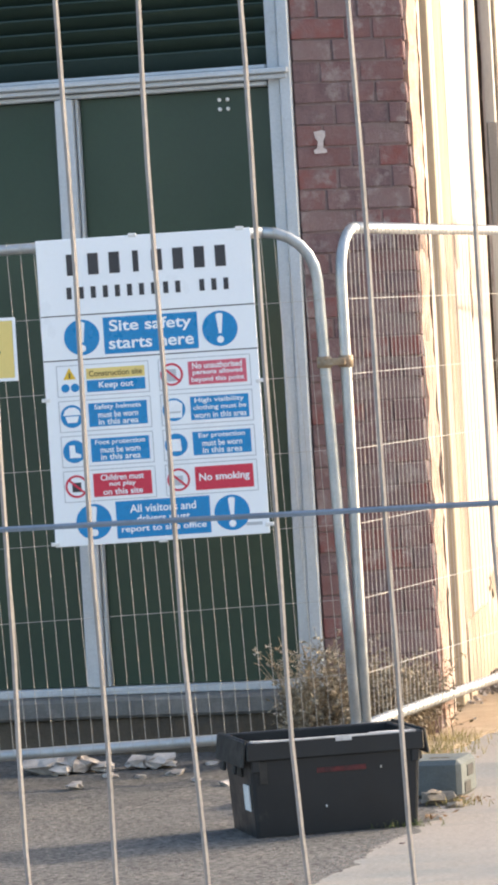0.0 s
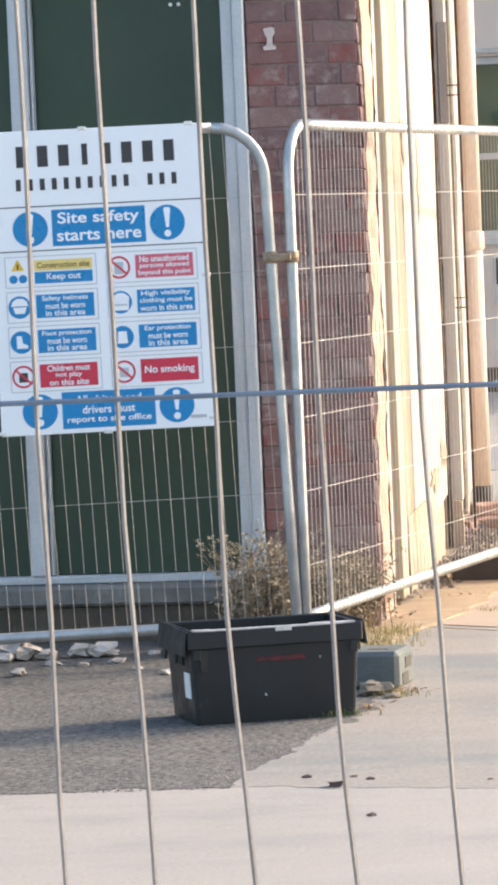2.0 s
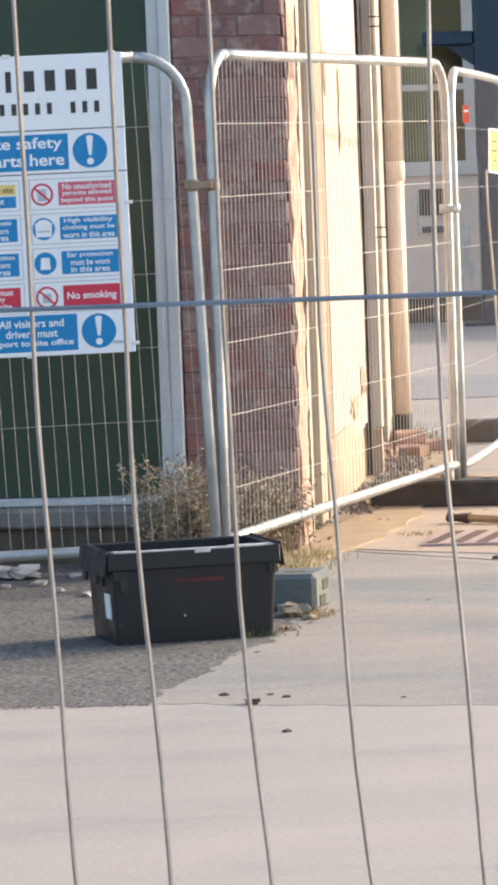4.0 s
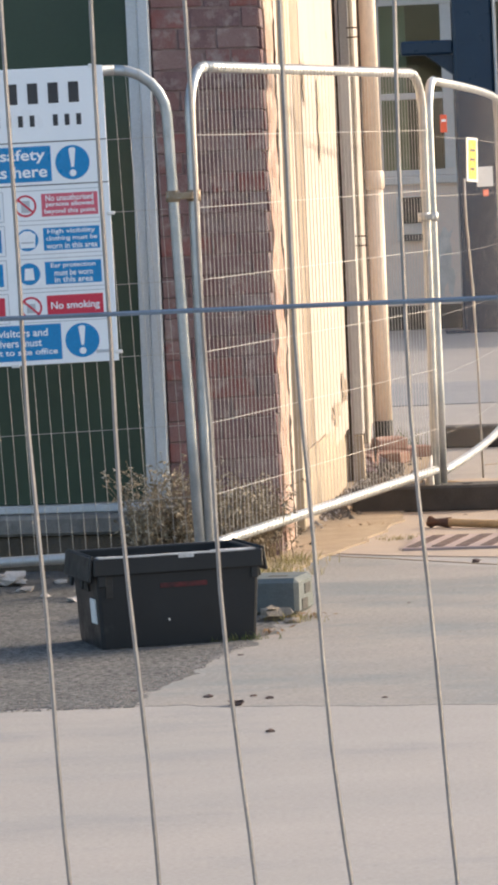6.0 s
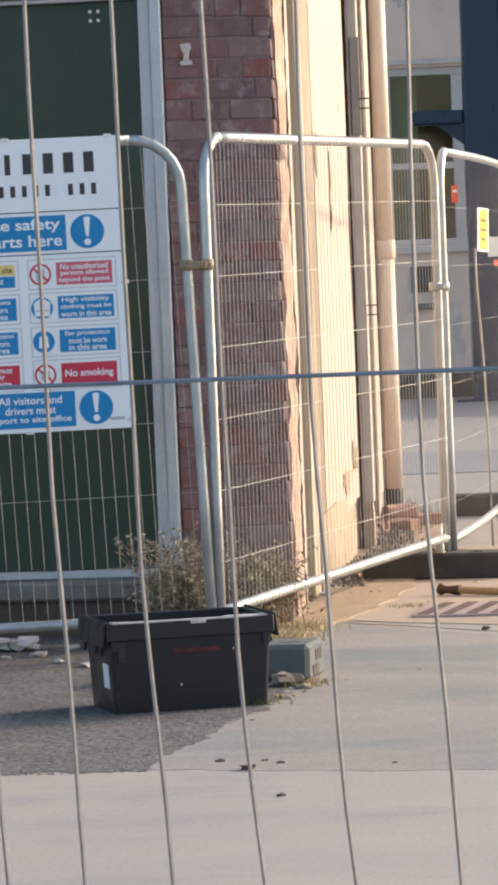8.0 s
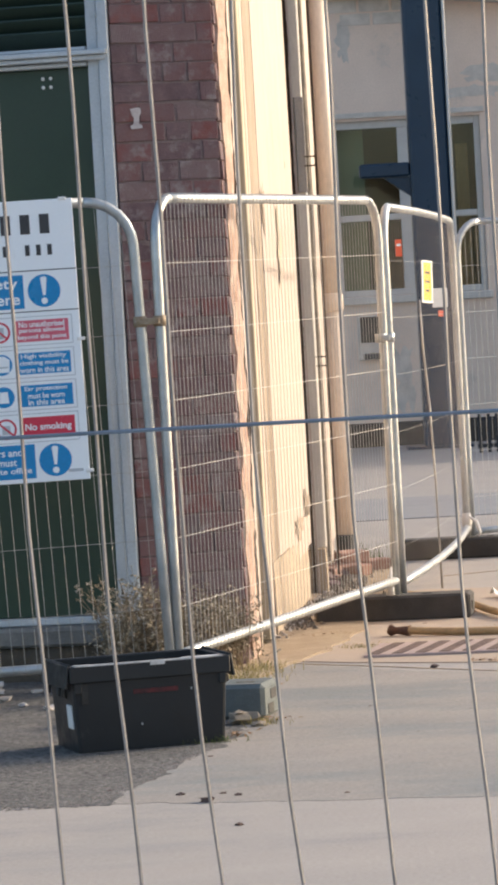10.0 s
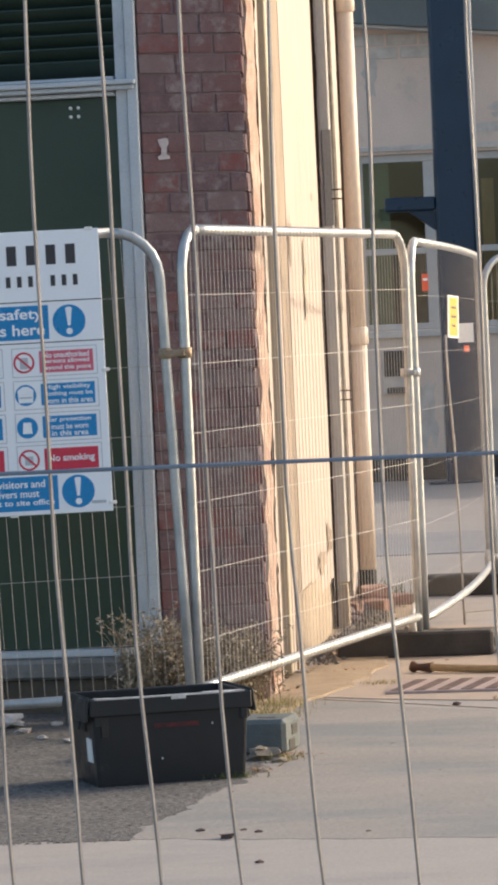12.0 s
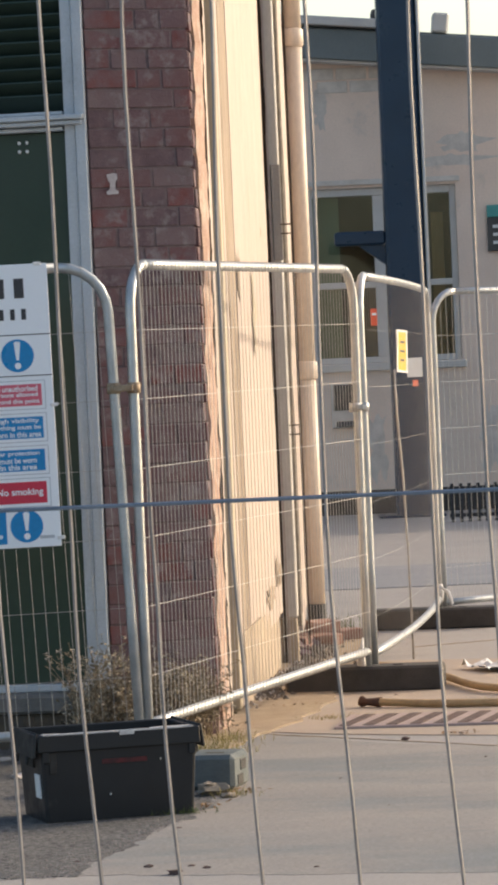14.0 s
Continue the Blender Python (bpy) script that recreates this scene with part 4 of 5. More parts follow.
def notice(name, label, m, w, h, mat, bars=(), edge=None):
    t = thing(name, label, "sign", m)
    part("board", Shape().box(-w / 2, w / 2, 0, 0.005, -h / 2, h / 2, 0.001), mat, t)
    if edge:
        part("edge", Shape().box(-w / 2 - 0.012, -w / 2, -0.001, 0.006, -h / 2, h / 2), edge, t)
        part("edge", Shape().box(w / 2, w / 2 + 0.012, -0.001, 0.006, -h / 2, h / 2), edge, t)
        part("edge", Shape().box(-w / 2 - 0.012, w / 2 + 0.012, -0.001, 0.006, h / 2, h / 2 + 0.012), edge, t)
        part("edge", Shape().box(-w / 2 - 0.012, w / 2 + 0.012, -0.001, 0.006, -h / 2 - 0.012, -h / 2), edge, t)
    for z, bw, bm_ in bars:
        part("bar", plate(0, z, bw, 0.012, -0.0012), bm_, t)


notice("warning_sign", "yellow notice on white backing tied to the mesh", Matrix.Translation((-1.80, -0.15, 1.66)) @ Matrix.Rotation(radians(5.3), 4, 'Z'), 0.20, 0.215, M_PALEYELLOW, ((0.05, 0.10, M_SIGNBLACK), (-0.01, 0.10, M_SIGNBLACK)), M_SIGNWHITE)
notice("warning_sign", "yellow notice tilted on the bowed fence panel", Matrix.Translation((0.865, 5.50, 1.68)) @ Matrix.Rotation(radians(58), 4, 'Z') @ Matrix.Rotation(radians(4), 4, 'Y'), 0.09, 0.21, M_SIGNYELLOW, ((0.05, 0.05, M_SIGNBLACK), (0.0, 0.05, M_SIGNBLACK), (-0.05, 0.04, M_SIGNBLACK)), M_SIGNWHITE)
notice("paper_notice", "pale grey paper notice on the bowed fence panel", Matrix.Translation((0.965, 6.3, 1.59)) @ Matrix.Rotation(radians(40), 4, 'Z'), 0.12, 0.11, M_SIGNGREY)
notice("red_tag", "small red tag below the paper notice", Matrix.Translation((0.965, 6.25, 1.50)) @ Matrix.Rotation(radians(40), 4, 'Z'), 0.04, 0.035, M_ORANGE)
notice("red_notice", "small orange-red notice behind the fence mesh", Matrix.Translation((0.655, 3.6, 1.845)) @ Matrix.Rotation(radians(25), 4, 'Z'), 0.036, 0.085, M_ORANGE, ((0.015, 0.024, M_SIGNWHITE),))


# ---- far building ----
def far_building():
    Y = 28.0
    t = thing("far_building", "long pale rendered building with stained walls and windows", "building")
    hx0, hx1, hz0, hz1 = 0.75, 2.44, 1.70, 3.68
    eave = lambda x: 5.21 - (x - 1.2) * math.tan(radians(5.5))
    for x0, x1, z0, z1 in ((-22, hx0, 0, None), (hx1, 24, 0, None), (hx0, hx1, 0, hz0), (hx0, hx1, hz1, None)):
        s = Shape()
        za, zb = (z1, z1) if z1 else (eave(x0), eave(x1))
        v = [s.bm.verts.new(c) for c in ((x0, Y, z0), (x1, Y, z0), (x1, Y + 0.3, z0), (x0, Y + 0.3, z0), (x0, Y, za), (x1, Y, zb), (x1, Y + 0.3, zb), (x0, Y + 0.3, za))]
        for q in ((3, 2, 1, 0), (4, 5, 6, 7), (0, 1, 5, 4), (1, 2, 6, 5), (2, 3, 7, 6), (3, 0, 4, 7)):
            s.bm.faces.new([v[i] for i in q])
        part("wall", s, M_FARWALL, t)
    part("plinth", Shape().box(-22, 24, Y - 0.05, Y - 0.004, 0, 0.27), M_RUBBER, t, "dark base course")
    # sloping eaves
    roll = Matrix.Translation((1.2, Y, 5.27)) @ Matrix.Rotation(radians(5.5), 4, 'Y')
    part("fascia", Shape().box(-24, 24, -0.35, 0.3, -0.17, 0.17, 0.01, roll), M_FASCIA, t, "grey-green sloping fascia board")
    part("soffit", Shape().box(-24, 24, -0.30, 0.3, -0.20, -0.172, 0, roll), M_FARFRAME, t)
    part("gutter", Shape().box(-24, 0.55, -0.45, 0.2, 0.20, 0.30, 0.01, roll), M_FARFRAME, t, "pale roof edge")
    part("roof", Shape().box(-24, 24, -0.2, 9, 0.172, 0.2, 0, roll), M_FASCIA, t)
    part("vent_cowl", Shape().box(0.33, 0.62, -0.3, 0.0, 0.32, 0.42, 0.02, roll), M_VENT, t)
    part("vent_cowl", Shape().box(1.02, 1.2, -0.3, 0.0, 0.20, 0.42, 0.02, roll), M_FARFRAME, t)
    # bared courses below the eaves
    me = Shape().box(-0.17, 0.17, -0.012, 0.01, -0.065, 0.065, 0.006).mesh("exposed_block", M_FARPATCH)
    for i in range(3):
        for j in range(2):
            part("exposed_block", me, None, t, m=Matrix.Translation((0.95 + i * 0.37 + 0.15 * j, Y, 4.97 - j * 0.15)))
    for x, z, w, h in ((2.55, 4.15, 0.35, 0.16), (2.42, 3.95, 0.5, 0.10), (0.95, 4.55, 0.12, 0.3), (1.45, 0.75, 0.22, 0.5), (2.75, 0.8, 0.2, 0.5)):
        s = Shape()
        n = 26
        s.bm.faces.new([s.bm.verts.new((x + math.cos(a) * w * (0.6 + 0.6 * noise.noise(Vector((math.cos(a) * 2, math.sin(a) * 2, x)))), Y - 0.004, z + math.sin(a) * h * (0.7 + 0.7 * noise.noise(Vector((math.cos(a) * 2, math.sin(a) * 2, z))))) ) for a in (2 * math.pi * k / n for k in range(n))])
        part("stain_patch", s, M_FARPATCH, t)
    # window
    win = part("window", Shape().box(hx0 - 0.05, hx1 + 0.05, Y - 0.06, Y + 0.1, hz0 - 0.09, hz0 - 0.004, 0.01), M_FARFRAME, t)
    for x0, x1, z0, z1 in ((hx0, hx0 + 0.07, hz0, hz1), (hx1 - 0.07, hx1, hz0, hz1), (hx0 + 0.07, hx1 - 0.07, hz1 - 0.09, hz1), (hx0 + 0.07, hx1 - 0.07, hz0, hz0 + 0.07), (1.50, 1.62, hz0 + 0.07, hz1 - 0.09), (2.04, 2.12, hz0 + 0.07, hz1 - 0.09),
                           (hx0 + 0.07, 1.50, 2.55, 2.62), (1.62, 2.04, 2.55, 2.62), (2.12, hx1 - 0.07, 2.55, 2.62)):
        part("frame", Shape().box(x0, x1, Y + 0.05, Y + 0.14, z0, z1, 0.006), M_FARFRAME, win)
    for x0, x1 in ((hx0 + 0.07, 1.50), (1.62, 2.04), (2.12, hx1 - 0.07)):
        for z0, z1 in ((hz0 + 0.07, 2.55), (2.62, hz1 - 0.09)):
            p = part("pane", Shape().box(x0, x1, Y + 0.09, Y + 0.096, z0, z1), M_GLASS, win)
            p.visible_shadow = False
    part("blind", Shape().box(hx0 + 0.05, 1.12, Y + 0.35, Y + 0.37, hz0, hz1), M_CURTAIN, win, "pale green blind")
    part("room", Shape().box(hx0 - 1, hx1 + 1, Y + 2.0, Y + 2.1, 0.5, 4.6), M_ROOM, win)
    part("board", Shape().box(2.16, 2.3, Y + 0.3, Y + 0.32, hz0, hz1 - 0.3), M_HOSE, win)
    part("drip", Shape().box(hx0 - 0.04, hx1 + 0.05, Y - 0.03, Y - 0.003, hz1 + 0.03, hz1 + 0.09, 0.004), M_FARPATCH, t)
    # vent grille
    v = part("vent", Shape().box(0.94, 1.25, Y - 0.06, Y - 0.003, 0.98, 1.48, 0.01), M_FARPATCH, t)
    for i in range(8):
        part("slat", Shape().box(0.985, 1.235, Y - 0.09, Y - 0.066, 1.20 + i * 0.031, 1.212 + i * 0.031), M_VENT, v)
    # no hole here: the railing's black paints the vent's hollow as shade
    part("opening", Shape().box(0.97, 1.25, Y - 0.070, Y - 0.062, 1.18, 1.47), M_RAIL, v, "black plate painting the shade inside the vent")
    part("hood", Shape().box(0.99, 1.24, Y - 0.13, Y - 0.064, 0.99, 1.06, 0.012), M_VENT, v)
    # notice board
    nb = part("notice_board", Shape().box(2.78, 3.5, Y - 0.05, Y - 0.003, 2.90, 3.28, 0.008), M_VENT, t)
    for k, z in enumerate((3.16, 3.07, 2.98)):
        part("bar", Shape().box(2.84, 3.30 - 0.08 * k, Y - 0.056, Y - 0.051, z, z + 0.035), M_LABEL, nb)
    part("header", Shape().box(2.78, 3.5, Y - 0.055, Y - 0.003, 3.283, 3.42, 0.008), M_TEAL, nb)


far_building()


def blue_column():
    y = 26.4
    t = thing("steel_column", "dark blue painted steel canopy column", "column")
    part("shaft", Shape().box(1.575, 1.998, y, y + 0.4, 0.0, 9.5, 0.03), M_BLUE, t)
    # narrow strip along the right edge, much paler than the shaft
    part("flange", Shape().box(2.004, 2.035, y - 0.03, y + 0.43, 0.0, 9.5, 0.01), M_FARFRAME, t, "narrow pale strip along the column's right edge")
    part("arm", Shape().box(1.02, 1.572, y + 0.05, y + 0.3, 2.98, 3.13, 0.02), M_BLUE, t)
    s = Shape()
    v = [s.bm.verts.new(c) for c in ((1.28, y + 0.1, 2.975), (1.571, y + 0.1, 2.975), (1.571, y + 0.1, 2.76), (1.28, y + 0.25, 2.975), (1.571, y + 0.25, 2.975), (1.571, y + 0.25, 2.76))]
    for q in ((0, 1, 2), (5, 4, 3), (0, 3, 4, 1), (1, 4, 5, 2), (2, 5, 3, 0)):
        s.bm.faces.new([v[i] for i in q])
    part("gusset", s, M_BLUE, t)
    part("base_plate", Shape().box(1.38, 2.1, y - 0.08, y + 0.48, 0.0, 0.03, 0.005), M_BLUE, t)


blue_column()


def railing():
    y = 24.5
    t = thing("low_railing", "low black metal railing before the far building", "railing")
    part("rail", Shape().box(2.05, 8.0, y, y + 0.04, 0.33, 0.37), M_RAIL, t)
    part("rail", Shape().box(2.05, 8.0, y, y + 0.04, 0.05, 0.09), M_RAIL, t)
    me = Shape().box(-0.018, 0.018, 0.005, 0.035, 0.0, 0.40).mesh("baluster", M_RAIL)
    for i in range(45):
        part("baluster", me, None, t, m=Matrix.Translation((2.08 + i * 0.09, y, 0)))


railing()


# ---- things on the ground ----
def hose(label, pts, r, end=False):
    t = thing("hose", label, "hose", group="hoses")
    P = [Vector(p) for p in pts]
    fine = []
    for i in range(len(P) - 1):
        p0, p1, p2, p3 = P[max(i - 1, 0)], P[i], P[i + 1], P[min(i + 2, len(P) - 1)]
        for k in range(6):
            u = k / 6
            fine.append(0.5 * ((2 * p1) + (p2 - p0) * u + (2 * p0 - 5 * p1 + 4 * p2 - p3) * u * u + (3 * p1 - p0 - 3 * p2 + p3) * u ** 3))
    fine.append(P[-1])
    part("tube", Shape().tube(fine, r, 10), M_HOSE, t)
    if end:
        d = (P[0] - P[1]).normalized()
        part("coupling", Shape().tube([P[0] + d * 0.06, P[0] + d * 0.045, P[0] + d * 0.02, P[0] - d * 0.05], r, 10, radii=[r * 1.2, r * 1.5, r * 1.05, r * 1.35]).rough(0.008, 45), M_HOSEEND, t, "rusty coupling")


hose("tan hose with a rusty coupling lying on concrete", [(0.52, 2.25, 0.030), (0.75, 2.12, 0.023), (1.1, 2.0, 0.023), (2.6, 1.7, 0.023)], 0.018, True)
hose("tan hose curving out beside the rubber foot", [(0.60, 4.6, 0.03), (0.78, 4.2, 0.03), (0.93, 3.62, 0.03), (1.02, 3.05, 0.03), (1.15, 2.72, 0.03), (1.5, 2.5, 0.03), (2.4, 2.4, 0.03)], 0.019)


def access_cover():
    t = thing("access_cover", "rusty patterned iron access cover in the concrete", "manhole cover", turned(0.72, 1.42, 0.0, -8))
    part("frame", Shape().box(-0.36, 0.62, -0.30, 0.30, -0.02, 0.016, 0.004), M_COVER, t)
    m = Matrix.Rotation(radians(-6), 4, 'Z')
    bar = Shape().box(-0.026, 0.026, -0.27, 0.27, 0.0155, 0.0185, 0, m).mesh("raised_bar", M_RUST)
    for i in range(9):
        part("raised_bar", bar, None, t, m=Matrix.Translation((-0.29 + i * 0.105, 0, 0)))


access_cover()


def stones(name, label, category, spots, mat, seed, group=""):
    rng = random.Random(seed)
    for x, y, s in spots:
        sh = Shape()
        bmesh.ops.create_icosphere(sh.bm, subdivisions=2, radius=s)
        for v in sh.bm.verts:
            v.co += noise.noise_vector(v.co * (1.3 / s) + Vector((x * 9, y * 9, 0))) * s * 0.8
            v.co.z *= 0.42
        zmin = min(v.co.z for v in sh.bm.verts)
        me = sh.mesh(name, mat)
        tagged(part(name, me, mat, m=pose(x, y, -zmin - 0.004, 0, 0, rng.uniform(0, 360))), label, category, group)


stones("rubble_piece", "pale broken rubble piece at the sill", "rubble", [(-1.72, 0.42, 0.10), (-1.60, 0.38, 0.085), (-1.50, 0.36, 0.05), (-1.36, 0.40, 0.06), (-1.28, 0.38, 0.065), (-1.66, 0.30, 0.045), (-1.08, 0.40, 0.025), (-1.45, 0.12, 0.03), (-1.33, 0.05, 0.022), (-0.98, -0.35, 0.028), (-1.55, -0.25, 0.035), (-0.87, -1.28, 0.028), (-1.20, 0.10, 0.03), (-1.10, -0.15, 0.02)], M_RUBBLE, 3, "rubble along the sill")
stones("brick_rubble", "broken red brick rubble at the pipe foot", "rubble", [(0.20, 6.3, 0.09), (0.28, 6.45, 0.08), (0.36, 6.55, 0.07), (0.30, 6.9, 0.08), (0.42, 6.75, 0.06), (0.12, 5.9, 0.07), (0.24, 5.8, 0.05), (0.47, 6.9, 0.05)], M_BRICK, 5, "rubble by the pipe")
stones("clod", "small dark clod on the concrete", "debris", [(-0.38, -3.42, 0.014), (-0.29, -3.64, 0.024), (-0.24, -3.44, 0.011), (-0.19, -3.51, 0.013), (-0.18, -4.25, 0.013), (0.16, -3.60, 0.010), (0.61, 0.56, 0.020), (0.17, 3.18, 0.020), (0.86, 0.75, 0.014), (0.82, 0.77, 0.010), (0.66, 2.9, 0.012), (0.45, -1.9, 0.007), (0.3, -0.9, 0.008), (-0.30, -2.35, 0.010), (-0.42, -2.5, 0.008), (-0.62, -3.2, 0.010), (-0.48, -2.95, 0.008), (0.55, -2.9, 0.006), (0.2, -3.4, 0.005), (0.68, -1.2, 0.007), (0.25, -1.6, 0.006), (0.9, -0.3, 0.008)], M_RUST, 7, "debris on the yard")
stones("tan_stone", "dusty brown broken stone beside the block", "stone", [(-0.19, -1.30, 0.055), (-0.13, -1.42, 0.03)], M_CHUNK, 9)


def debris(label, line, width, n, seed, mat):
    """Small broken bits strewn along a line on the ground."""
    rng = random.Random(seed)
    verts, faces = [], []
    for i in range(n):
        k = rng.randrange(len(line) - 1)
        f = rng.random()
        x = line[k][0] + (line[k + 1][0] - line[k][0]) * f + abs(rng.gauss(0, width))
        y = line[k][1] + (line[k + 1][1] - line[k][1]) * f + rng.gauss(0, width)
        r, a, n0 = rng.uniform(0.006, 0.024), rng.uniform(0, 6.3), len(verts)
        for q in range(5):
            c = a + q * math.tau / 5 + rng.uniform(-0.3, 0.3)
            verts.append((x + r * math.cos(c), y + r * math.sin(c), 0.010))
        verts.append((x + rng.uniform(-0.4, 0.4) * r, y + rng.uniform(-0.4, 0.4) * r, 0.014 + r * rng.uniform(0.5, 1.1)))
        faces += [(n0 + q, n0 + (q + 1) % 5, n0 + 5) for q in range(5)]
    me = bpy.data.meshes.new("debris")
    me.from_pydata(verts, [], faces)
    me.materials.append(mat)
    tagged(new("debris", me), label, "debris", "debris along the wall", "stuff")


debris("grey brown debris strewn along the wall foot", [(-0.05, 2.9), (0.05, 3.9), (0.17, 4.8), (0.27, 5.8), (0.36, 7.0)], 0.085, 900, 51, M_DEBRIS)
debris("small broken plaster bits at the wall foot", [(-0.10, 2.3), (0.05, 3.9), (0.20, 5.2)], 0.05, 120, 52, M_RUBBLE)


def loose_brick(label, x, y, z, tilt, turn, l=0.215, seed=1):
    s = Shape().box(-l / 2, l / 2, -0.051, 0.051, -0.0325, 0.0325, 0.006)
    s.rough(0.010, 12, 2)
    tagged(part("loose_brick", s, M_LOOSEBRICK, m=pose(x, y, z, tilt, 0, turn)), label, "brick", "rubble by the pipe")


M_LOOSEBRICK = material("dusty_pink_brick", (0.34, 0.20, 0.15), (0.25, 0.14, 0.11), 14, 0.8, 0.9, bump=0.4, stain=(0.40, 0.30, 0.24), stain_scale=10, stain_cut=0.55)
for args in ((0.33, 6.62, 0.046, 0, 12, 0.215), (0.40, 6.50, 0.043, 5, -35, 0.16), (0.38, 6.70, 0.112, 6, 30, 0.19), (0.25, 6.35, 0.045, 4, 70, 0.14), (0.53, 6.95, 0.042, 3, 20, 0.18)):
    loose_brick("broken dusty pink brick heaped at the pipe foot", *args)


def plastic_sheet():
    s = Shape()
    bmesh.ops.create_grid(s.bm, x_segments=18, y_segments=10, size=0.5)
    for v in s.bm.verts:
        v.co = Vector((v.co.x * 0.5, v.co.y * 0.4, 0.035 + 0.04 * noise.noise(v.co * 6) + 0.02 * noise.noise(v.co * 15)))
        v.co.z = max(v.co.z, 0.002)
    tagged(part("plastic_sheet", s, M_SHEET, m=turned(1.36, 4.25, 0, 20)), "crumpled white plastic sheet on the concrete", "plastic sheet")


plastic_sheet()


# ---- weeds ----
def weed(name, label, x, y, w, d, h, stems, seed, leafy=True):
    rng = random.Random(seed)
    t = thing(name, label, "weed", Matrix.Translation((x, y, 0)), group="dry weeds")
    s, lf, sd = Shape(), Shape(), Shape()

    def leaf(shape, p, size, flat=0.5):
        a = Vector((rng.uniform(-1, 1), rng.uniform(-1, 1), rng.uniform(-0.6, 0.8))).normalized()
        b = a.cross(Vector((rng.uniform(-1, 1), rng.uniform(-1, 1), rng.uniform(-1, 1)))).normalized()
        q = [p, p + a * size * 0.5 + b * size * 0.22, p + a * size, p + a * size * 0.5 - b * size * 0.22]
        shape.bm.faces.new([shape.bm.verts.new(c) for c in q])
    for i in range(stems):
        bx, by = rng.gauss(0, w * 0.33), rng.gauss(0, d * 0.33)
        hh = h * rng.uniform(0.45, 1.0) * (1 - 0.35 * min(abs(bx) / w, 1))
        lean = Vector((rng.gauss(0, 0.16), rng.gauss(0, 0.16), 0))
        pts = [Vector((bx, by, 0)) + lean * hh * u * u + Vector((0, 0, hh * u)) + noise.noise_vector(Vector((i, u * 3, seed))) * 0.02 * u for u in (0, 0.25, 0.5, 0.75, 1)]
        s.tube(pts, 0.002, 4, radii=[0.0028, 0.0024, 0.002, 0.0016, 0.0008])
        for k in range(7 if leafy else 2):
            u = rng.uniform(0.3, 0.98)
            p = pts[int(u * 4)].lerp(pts[min(int(u * 4) + 1, 4)], u * 4 % 1)
            tip = p + Vector((rng.gauss(0, 0.05), rng.gauss(0, 0.05), rng.uniform(0.01, 0.08)))
            s.tube([p, tip], 0.001, 3)
            for j in range(4 if leafy else 1):
                leaf(lf, p.lerp(tip, rng.uniform(0.2, 1)), rng.uniform(0.012, 0.030))
            if rng.random() < 0.30:
                for j in range(6):
                    leaf(sd, tip + Vector((rng.gauss(0, 0.004), rng.gauss(0, 0.004), rng.gauss(0, 0.004))), 0.013)
    tagged(part("stalk", s, M_STALK, t), kind="stuff")
    tagged(part("foliage", lf, M_LEAF, t), kind="stuff")
    if len(sd.bm.verts):
        tagged(part("seed_fluff", sd, M_SEED, t), kind="stuff")


weed("dry_weed", "tall greyish dry weed growing by the door sill", -0.71, 0.56, 0.14, 0.16, 0.48, 36, 11)
weed("dry_weed", "dense dry brown weed behind the fence posts", -0.60, 0.58, 0.20, 0.2, 0.46, 80, 12)
weed("dry_weed", "dry brown weed at the brick pier foot", -0.42, 0.74, 0.16, 0.2, 0.40, 60, 13)
weed("dry_weed", "dry brown weed at the brick pier foot", -0.33, 0.86, 0.15, 0.16, 0.37, 55, 15)
weed("dry_weed", "dry tan weed at the pilaster foot", -0.27, 1.02, 0.14, 0.22, 0.34, 50, 14)


def tuft(label, x, y, w, d, h, n, seed, mat=None):
    rng = random.Random(seed)
    s = Shape()
    for i in range(n):
        p = Vector((rng.gauss(0, w * 0.4), rng.gauss(0, d * 0.4), 0))
        hh = h * rng.uniform(0.4, 1)
        l = Vector((rng.gauss(0, 0.5), rng.gauss(0, 0.5), 0)) * hh
        side = Vector((rng.uniform(-1, 1), rng.uniform(-1, 1), 0)).normalized() * 0.0016
        a, b, c, e = p - side, p + side, p + l * 0.3 + Vector((0, 0, hh * 0.6)) + side * 0.7, p + l * 0.3 + Vector((0, 0, hh * 0.6)) - side * 0.7
        v = [s.bm.verts.new(q) for q in (a, b, c, e)]
        s.bm.faces.new(v)
        s.bm.faces.new((v[3], v[2], s.bm.verts.new(p + l + Vector((0, 0, hh)))))
    tagged(part("grass_tuft", s, mat or M_GRASS, m=Matrix.Translation((x, y, 0.004))), label, "grass", "grass tufts", "stuff")


M_GREENGRASS = material("green_grass", (0.10, 0.15, 0.04), (0.16, 0.15, 0.05), 20, 0.8, 0.8, bump=0.1)
tuft("dry yellow grass along the fence foot", -0.24, 0.36, 0.22, 0.22, 0.06, 300, 21)
tuft("dry yellow grass along the fence foot", -0.14, 0.80, 0.16, 0.30, 0.055, 220, 22)
tuft("dry yellow grass on the concrete joint", 0.34, 1.75, 0.16, 0.10, 0.026, 90, 23)
tuft("dry grass beside the pale block", -0.12, -1.38, 0.11, 0.10, 0.04, 70, 24)
tuft("low green weeds at the crate foot", -0.30, -1.93, 0.14, 0.04, 0.03, 60, 25, M_GREENGRASS)
tuft("small green weeds by the pipe foot", 0.46, 7.6, 0.22, 0.3, 0.16, 140, 26, M_GREENGRASS)
tuft("dry grass by the hose", 1.0, 2.25, 0.16, 0.10, 0.035, 24, 27)


M_DEADLEAF = material("fallen_leaves", (0.30, 0.16, 0.07), (0.20, 0.12, 0.06), 30, 0.9, 0.85, bump=0.1)


